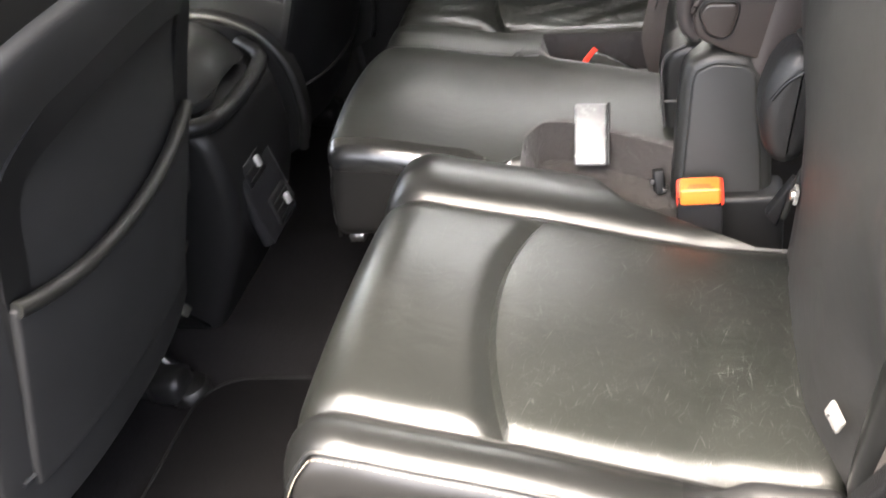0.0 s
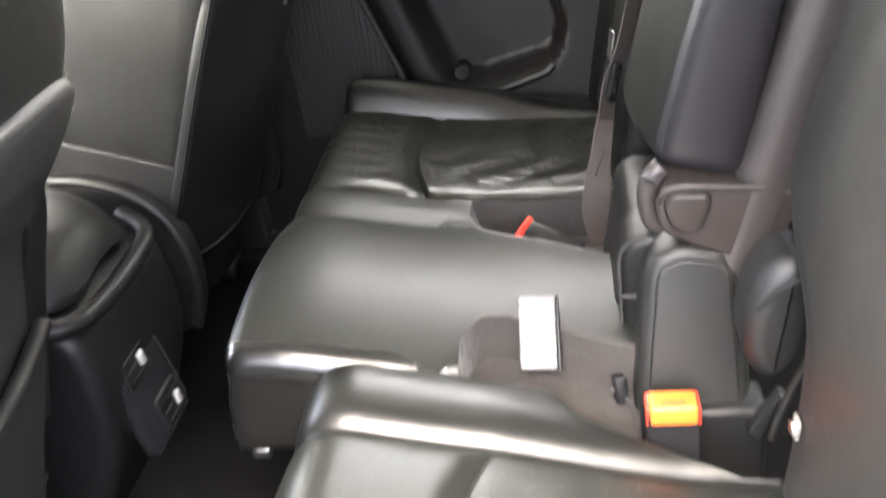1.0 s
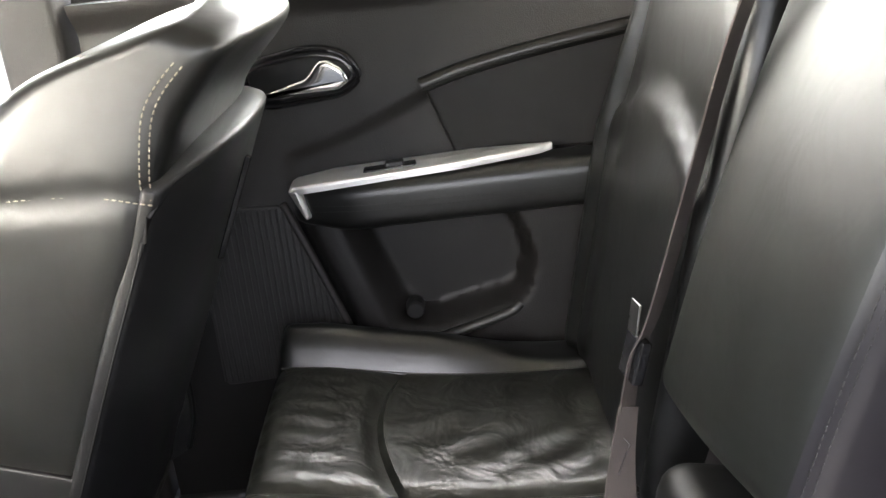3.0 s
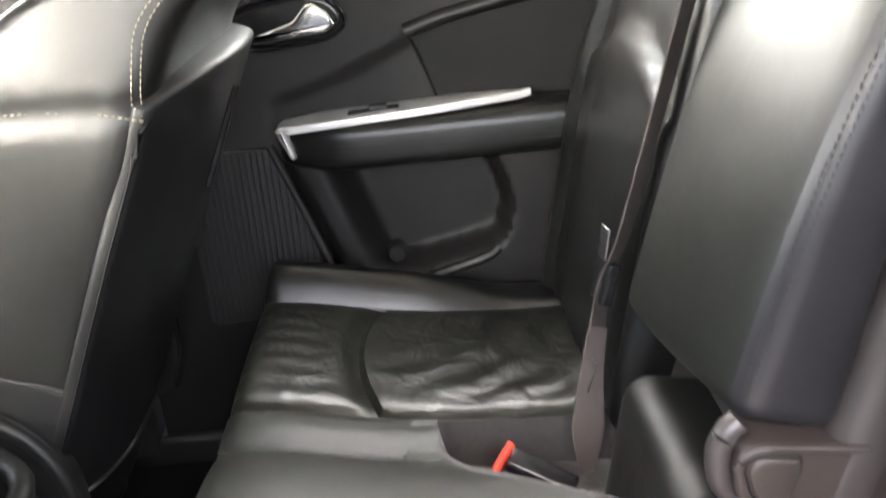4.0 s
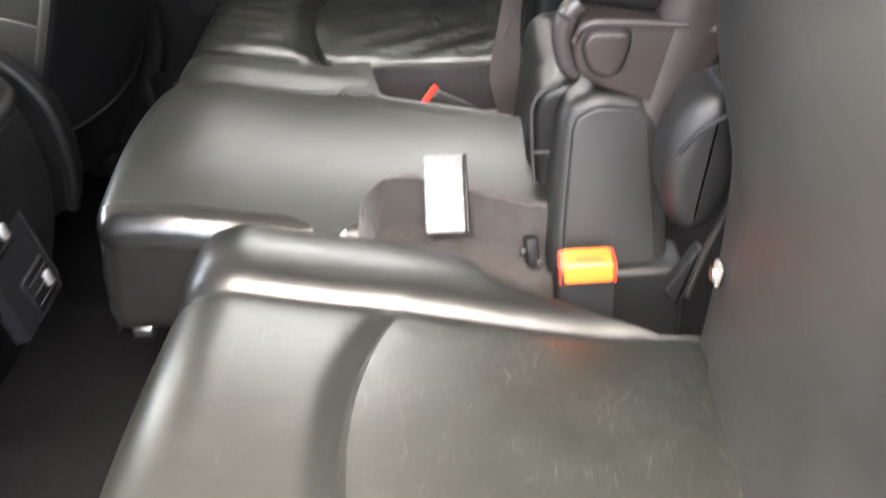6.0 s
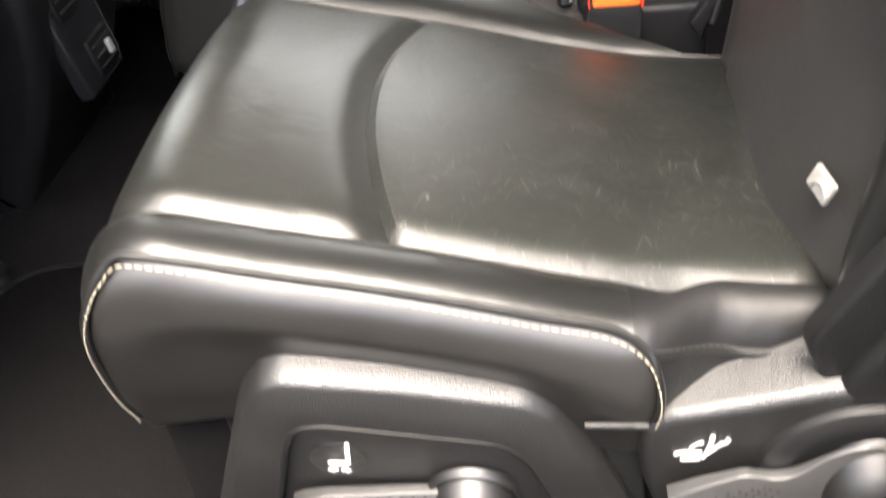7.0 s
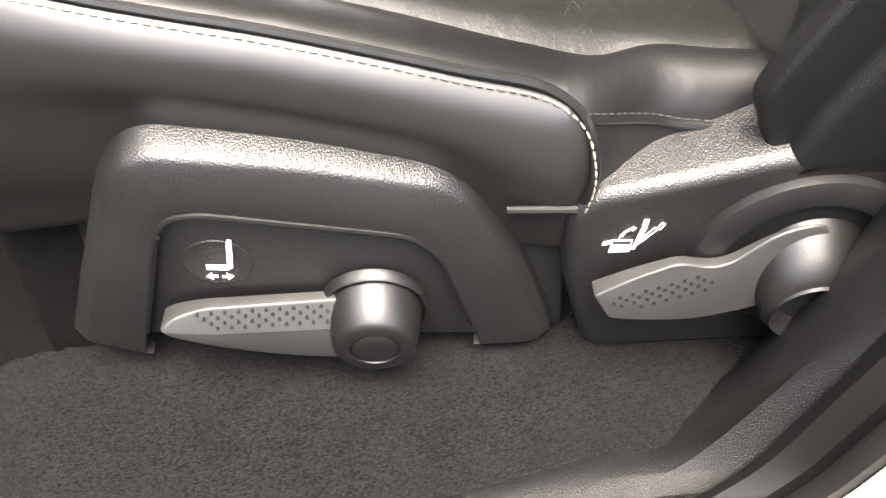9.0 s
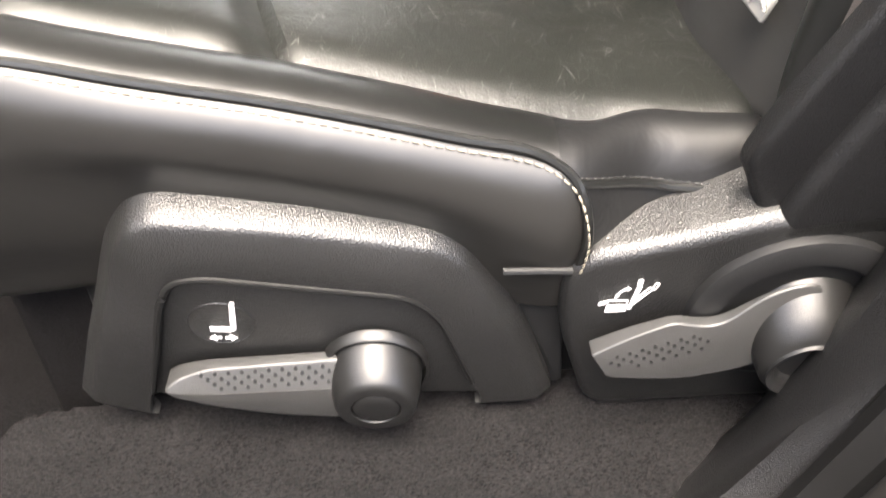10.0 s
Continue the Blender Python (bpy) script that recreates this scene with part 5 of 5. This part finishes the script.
run = smooth_path([(0.27, 1.34, 1.06), (0.222, 1.37, 0.93), (0.186, 1.40, 0.76), (0.150, 1.42, 0.60), (0.128, 1.425, 0.54), (0.114, 1.42, 0.46), (0.104, 1.41, 0.38), (0.10, 1.40, 0.31)], 60)
part("webbing", ribbon(run, (0.7, 0.7, 0.1), 0.034, 0.002), WEBBING, belt)
fold = smooth_path([(0.116, 1.415, 0.48), (0.106, 1.402, 0.43), (0.097, 1.380, 0.38), (0.094, 1.374, 0.33), (0.093, 1.376, 0.29)], 24)
part("webbing", ribbon(fold, (0.9, 0.3, 0.1), np.interp(np.linspace(0, 1, 24), [0, 0.3, 0.6, 1.0], [0.026, 0.032, 0.046, 0.016]), 0.003), WEBBING, belt)
part("tongue_plate", moved(rbox((-0.010, -0.022, -0.035), (0.004, 0.022, 0.02), 0.003, 0.02), pose(0.132, 1.428, 0.545, 0, 14, 10)), GLOSS, belt, "black plastic belt tongue")
part("tongue_blade", moved(rbox((-0.002, -0.012, 0.0), (0.001, 0.012, 0.05), 0.001, 0.02), pose(0.126, 1.437, 0.555, 0, 8, 10)), STEEL, belt, "steel belt tongue")
part("belt_label", moved(tube([(0, -0.010, -0.02), (0, 0.010, -0.02), (0, 0.010, 0.02), (0, -0.010, 0.02)], 0.0009, 6, closed=True), pose(0.1015, 1.398, 0.425, 0, 22, 15)), LABEL, belt, "pale stitched outline on the webbing")
anchor = thing("child_seat_anchor", (0.26, 0.84, 0.40), "white child seat anchor tag on the backrest", "anchor tag", "anchor tags")
part("tag", moved(rbox((-0.003, -0.008, -0.010), (0.002, 0.008, 0.010), 0.002, 0.02), pose(0.258, 0.842, 0.402, 0, 9, 0)), LABEL, anchor)
part("eyelet", moved(ring_disc((0, 0, 0), [(0.007, 0.0), (0.006, -0.003), (0.003, -0.003)], "x"), pose(0.255, 0.842, 0.402, 0, 9, 0)), STEEL, anchor)
anchor2 = thing("child_seat_anchor", (0.265, 0.536, 0.374), "white child seat anchor tag on the backrest", "anchor tag", "anchor tags")
part("tag", moved(rbox((-0.003, -0.012, -0.009), (0.002, 0.012, 0.009), 0.002, 0.02), pose(0.261, 0.536, 0.374, 15, 12, 20)), LABEL, anchor2)
part("eyelet", moved(tube([(0.0, 0.008 * math.cos(a), 0.008 * math.sin(a)) for a in np.linspace(0.2, 3.0, 14)], 0.0018, 6), pose(0.257, 0.532, 0.370, 0, 12, 20)), LABEL, anchor2)
near_belt = thing("seat_belt", (0.27, 0.50, 0.31), "black seat belt folds tucked between cushion and side panel", "seat belt", "seat belts")
run = smooth_path([(0.268, 0.462, 0.312), (0.276, 0.462, 0.36), (0.292, 0.460, 0.45), (0.33, 0.46, 0.62), (0.38, 0.455, 0.85)], 40)
part("webbing", ribbon(run, (0.3, 1, 0.0), 0.045, 0.003), WEBBING, near_belt)


# ---- front seats ----
def front_seat(yc, dx, label, cover_dx=0.0, tilt=19.5, pouch=True, bulge=0.030, crown=0.865, drop=0.035, back=0.0, height=1.0):
    """A front seat seen from behind: leather body, plastic back shell, map pocket, head restraint, base."""
    s = thing("front_seat", (-0.75 + dx, yc, 0.0), label, "car seat", "front seats")
    turn = reclined(-0.59 + dx, 0.262, tilt)
    y0, y1 = yc - 0.24, yc + 0.24

    def leather(p):
        q = (p[:, 1] - yc) / 0.24
        p[:, 2] = np.where(p[:, 2] > 0.78, 0.78 + (p[:, 2] - 0.78) * height, p[:, 2])
        z = p[:, 2]
        top = bump01(z, 0.70, 1.04)
        p[:, 1] = yc + (p[:, 1] - yc) * (1 - 0.10 * top ** 2)
        p[:, 2] -= 0.03 * top * np.abs(q) ** 3
        p[:, 0] += 0.030 * (1 - np.clip(np.abs(q), 0, 1) ** 2) * bump01(p[:, 0], -0.68 + dx, -0.60 + dx)
        # the side bolsters run forward and round off at the top
        p[:, 0] -= 0.09 * bump01(0.82 - z, 0.0, 0.12) * bump01(-p[:, 0] + dx, 0.68, 0.80)
        p[:, 0] += 0.12 * bump01(z, 0.86, 1.05) * bump01(-p[:, 0] + dx, 0.62, 0.78) + 0.035 * bump01(z, 0.92, 1.05) + back * bump01(z, 0.66, 0.88)
        side = np.sign(q) * bump01(np.abs(q), 0.86, 0.97)
        p[:, 1] -= side * 0.006 * gauss(z - 0.858 + 0.062 * np.clip((-0.595 + dx - p[:, 0]) / 0.15, 0, 1), 0.007)
        return turn(p)

    body = part("backrest", rbox((-0.775 + dx, y0 + 0.004, 0.40), (-0.600 + dx, y1 - 0.004, 1.045), 0.022, 0.016, leather), LEATHER_BACK if pouch else LEATHER, s, "black leather front backrest")
    # stitched seams on the leather sides
    for side, out in ((y0 + 0.0035, -1), (y1 - 0.0035, 1)):
        pts = np.array([(-0.755 + dx + 0.160 * t, side, 0.798 + 0.060 * t + 0.008 * math.sin(math.pi * t)) for t in np.linspace(0, 1, 40)])
        part("stitching", stitches(leather(pts), 0.005, 0.0025, 0.0009), THREAD, body)
        for k in (0.0, 0.010):
            pts = np.array([(-0.609 + dx + k - 0.022 * math.sin(math.pi * 0.6 * t), side, 0.862 + 0.16 * t) for t in np.linspace(0, 1, 40)])
            part("stitching", stitches(leather(pts), 0.005, 0.0025, 0.0009), THREAD, body)

    def shell(p):
        q = np.clip((p[:, 1] - yc) / 0.24, -1, 1)
        z = p[:, 2]
        p[:, 0] += bump01(p[:, 0], -0.625 + dx, -0.602 + dx) * bulge * (1 - np.abs(q) ** 2.5) + back * bump01(z, 0.66, 0.88)
        top = bump01(z, 0.60, 0.86)
        p[:, 1] = yc + (p[:, 1] - yc) * (1 - 0.05 * top ** 2)
        p[:, 2] -= drop * bump01(z, 0.55, 0.86) * np.abs(q) ** 3
        return turn(p)

    part("back_shell", rbox((-0.640 + dx if pouch else -0.612 + dx, y0 - 0.002, 0.205), (-0.592 + dx, y1 + 0.002, crown), 0.014 if pouch else 0.007, 0.016, shell), SHELL if pouch else PLASTIC_SMOOTH, s, "black plastic seat back shell")

    def on_shell(y, z, d=0.0):
        a = np.column_stack([np.full(len(y), -0.592 + dx + d), y, z]).astype(float)
        return shell(a)

    if not pouch:
        border = [(y0 - 0.001, z) for z in np.linspace(0.24, crown - 0.03, 24)] + [(y, crown - 0.006) for y in np.linspace(y0 + 0.02, y1 - 0.02, 30)]
        ys, zs = np.array([q[0] for q in border]), np.array([q[1] for q in border])
        part("shell_rim", tube(on_shell(ys, zs, -0.004), np.where(np.arange(len(ys)) < 22, 0.0014, 0.0036), 8), RUBBER, s, "rounded black rim of the shell")
    # raised frame of the shell and its lower ridge
    ys = np.array([yc - 0.17, yc - 0.175, yc - 0.17, yc - 0.12, yc, yc + 0.12, yc + 0.19, yc + 0.205, yc + 0.205])
    zs = np.array([0.45, 0.60, 0.70, 0.755, 0.775, 0.765, 0.72, 0.60, 0.42])
    if pouch:
        ring = smooth_path(on_shell(ys, zs, 0.0), 70)
        lean_x = np.array([math.cos(radians(tilt)), 0.0, -math.sin(radians(tilt))])
        part("shell_frame", ribbon(ring, np.cross(np.gradient(ring, axis=0), lean_x), 0.040, 0.010), PLASTIC_SMOOTH, s, "broad raised band of the shell")
    part("shell_ridge", tube(on_shell(np.linspace(y0 + 0.03, y1 - 0.012, 24), np.full(24, 0.318), 0.001), 0.004, 6), PLASTIC, s)

    def pocket(p):
        # sits on the shell, its mouth dipping in the middle and rising to both sides
        q = (p[:, 1] - yc + 0.02) / 0.19
        w = bump01(p[:, 2], 0.30, 0.56)
        p[:, 2] += w * (0.030 * np.abs(q) ** 2 - 0.012)
        p[:, 0] += 0.030 * (1 - np.clip(np.abs((p[:, 1] - yc) / 0.24), 0, 1) ** 2.5) + 0.010 * w
        return turn(p)

    if pouch:
        pk = part("map_pocket", rbox((-0.594 + dx, yc - 0.195, 0.30), (-0.584 + dx, yc + 0.19, 0.56), 0.004, 0.018, pocket), SHELL, s, "black vinyl map pocket")
        lip = pocket(np.array([(-0.587 + dx, y, 0.56) for y in np.linspace(yc - 0.192, yc + 0.187, 50)]))
        part("pocket_lip", tube(lip, 0.009, 10), PLASTIC_GREY, pk, "thick rolled pocket edge")
    else:
        slot = on_shell(np.full(12, yc - 0.03), np.linspace(0.72, 0.86, 12), 0.001)
        part("shell_slot", tube(slot, 0.006, 8), GLOSS, s)
    for dy in (-0.065, 0.065):
        foot = turn(np.array([(-0.625 + dx, yc + dy, 0.78 + 0.22 * height), (-0.625 + dx, yc + dy, 1.15)]))
        part("head_post", tube(foot, 0.006, 10), CHROME, s, "chrome head restraint post")
        c = turn(np.array([(-0.625 + dx, yc + dy, 0.783 + 0.265 * height)]))[0]
        part("post_collar", rbox(c - np.array([0.022, 0.014, 0.006]), c + np.array([0.022, 0.014, 0.006]), 0.005, 0.02), GLOSS, s)
    part("head_restraint", rbox((-0.69 + dx, yc - 0.125, 1.13), (-0.57 + dx, yc + 0.125, 1.31), 0.045, 0.03, turn), LEATHER, s)
    if not pouch:
        skirt = rounded([(-0.80, 0.578), (-0.675, 0.537), (-0.530, 0.490), (-0.516, 0.478), (-0.600, 0.30), (-0.82, 0.30)], [0.01, 0.08, 0.02, 0.008, 0.02, 0.02], 5)
        part("side_skirt", slab(skirt, y0 + 0.02, y0 - 0.001, 0.004, steps=4), PLASTIC_SMOOTH, s, "black plastic skirt below the leather side")
    # seat base, its side covers and rails
    part("seat_cushion", rbox((-1.18 + dx, y0, 0.20), (-0.63 + dx, y1, 0.36), 0.05, 0.05), LEATHER, s)
    for side in (y0 - 0.006, y1 + 0.006):
        out = -1 if side < yc else 1
        arcs = [(-0.72, 0.482), (-0.662, 0.474), (-0.60, 0.448), (-0.558, 0.40), (-0.540, 0.34), (-0.542, 0.26), (-0.56, 0.20)]
        outer = smooth_path([(x + dx + cover_dx, side + out * 0.006, z + (0.0 if pouch else 0.014)) for x, z in arcs], 40)
        cover = np.array([(p[0], p[2]) for p in outer] + [(-0.62 + dx, 0.17), (-1.0 + dx, 0.16), (-1.0 + dx, 0.40)])
        cv = part("side_cover", slab(cover, side - out * 0.02, side + out * 0.006, 0.006), PLASTIC, s, "plastic seat side cover with an arched rim")
        part("cover_rim", tube(outer + np.array([-0.008, 0, -0.008]), 0.010, 10), PLASTIC_GREY, cv)
        rail = part("seat_rail", rbox((-1.1 + dx, side - 0.02 - out * 0.03, 0.012), (-0.70 + dx, side + 0.02 - out * 0.03, 0.055), 0.008, 0.1), PLASTIC_SMOOTH, s)
        part("rail_cap", rbox((-0.735 + dx, side - 0.03 - out * 0.03, 0.004), (-0.665 + dx, side + 0.03 - out * 0.03, 0.06), 0.018, 0.02), PLASTIC, rail)
        part("rail_leg", rbox((-0.9 + dx, side - 0.015 - out * 0.03, 0.04), (-0.8 + dx, side + 0.015 - out * 0.03, 0.21), 0.008, 0.1), PLASTIC_SMOOTH, s)
    return s


near_front = front_seat(0.675, 0.0, "black leather front seat with plastic back shell and map pocket", -0.10, back=0.05, height=0.70)
part("rail_sleeve", tube([(-0.775, 0.965, 0.050), (-0.70, 0.915, 0.046), (-0.678, 0.900, 0.040)], [0.014, 0.014, 0.016], 14), GLOSS, near_front, "shiny black rail end sleeve")
part("rail_end_cap", ring_disc((-0.672, 0.897, 0.0), [(0.034, 0.004), (0.034, 0.018), (0.030, 0.026), (0.018, 0.030)], "z"), PLASTIC, near_front)
front_seat(1.602, -0.015, "black leather front seat with plastic back shell, farther across the cabin", 0.018, 24.0, False, 0.055, 0.915, 0.055)

# ---- centre console ----
console = thing("center_console", (-0.75, 1.15, 0.03), "black plastic centre console with rear air vents", "console")
prof = [(-1.15, 0.03), (-0.655, 0.03), (-0.625, 0.09), (-0.575, 0.18), (-0.545, 0.26), (-0.535, 0.34), (-0.545, 0.42), (-0.60, 0.45), (-1.15, 0.45)]
poly = rounded(prof, [0.01, 0.01, 0.03, 0.05, 0.05, 0.05, 0.04, 0.03, 0.01], 6)
left = slab(poly, 1.15, 1.01, 0.025, steps=6)
right = slab(poly, 1.15, 1.29, 0.025, steps=6)
part("console_body", join((left[0], left[1][:-2] + left[1][-1:]), (right[0], right[1][:-2] + right[1][-1:])), PLASTIC_SMOOTH, console)


def lid_dome(p):
    q = (p[:, 1] - 1.15) / 0.145
    e = np.clip((p[:, 0] + 0.72) / 0.165, 0, 1)
    p[:, 1] = 1.15 + (p[:, 1] - 1.15) * (1 - 0.45 * e ** 3)
    top = bump01(p[:, 2], 0.45, 0.52)
    p[:, 2] += top * (0.008 - 0.04 * q ** 2 - 0.05 * e ** 2)
    return p


lid = part("armrest_lid", rbox((-1.05, 1.005, 0.445), (-0.555, 1.295, 0.535), 0.035, 0.02, lid_dome), LEATHER_DULL, console, "padded black leather console lid")
part("lid_rim", tube(smooth_path([(-0.70, 1.0, 0.455), (-0.60, 1.0, 0.447), (-0.55, 1.03, 0.436), (-0.538, 1.10, 0.432), (-0.538, 1.19, 0.432), (-0.55, 1.26, 0.436), (-0.60, 1.30, 0.447)], 40), 0.014, 10), PLASTIC_SMOOTH, console, "satin grey rim below the lid")
vent_m = pose(-0.537, 1.115, 0.275, 0, -10, 0)
vent = part("vent_plate", moved(rbox((-0.02, -0.062, -0.085), (0.006, 0.06, 0.105), 0.007, 0.04), vent_m), GLOSS, console, "gloss black vent plate")
part("plate_rim", moved(tube([(0.005, 0.045, -0.078), (0.005, 0.055, -0.06), (0.005, 0.056, 0.06)], 0.002, 6), vent_m), PLASTIC_SILVER, vent)
for dy, dz in ((-0.014, 0.046), (0.012, -0.046)):
    bezel = part("vent_bezel", moved(rbox((0.0, dy - 0.034, dz - 0.026), (0.010, dy + 0.034, dz + 0.026), 0.005, 0.03), vent_m), PLASTIC_SMOOTH, vent)
    for k in range(3):
        part("slat", moved(rbox((0.008, dy - 0.028, dz - 0.017 + k * 0.015), (0.0125, dy + 0.028, dz - 0.0145 + k * 0.015), 0.001, 0.05), vent_m), PLASTIC, bezel)
    part("vent_tab", moved(rbox((0.010, dy + 0.004, dz - 0.010), (0.018, dy + 0.016, dz + 0.010), 0.003, 0.02), vent_m), SATIN, bezel)

# ---- floor mat ----
mat_poly = rounded([(-0.655, 0.35), (-0.655, 0.93), (-0.18, 0.94), (-0.18, 0.50), (-0.272, 0.47), (-0.272, 0.35)], [0.03, 0.10, 0.03, 0.01, 0.01, 0.03], 8)
mat_thing = thing("floor_mat", (-0.48, 0.67, 0.0), "dark carpet floor mat with a bound edge", "floor mat")
part("mat", slab(mat_poly, 0.002, 0.012, 0.004, "z"), MAT_CLOTH, mat_thing)
part("bound_edge", tube([(x, y, 0.010) for x, y in inset(mat_poly, 0.004)], 0.004, 8, closed=True), RUBBER, mat_thing)
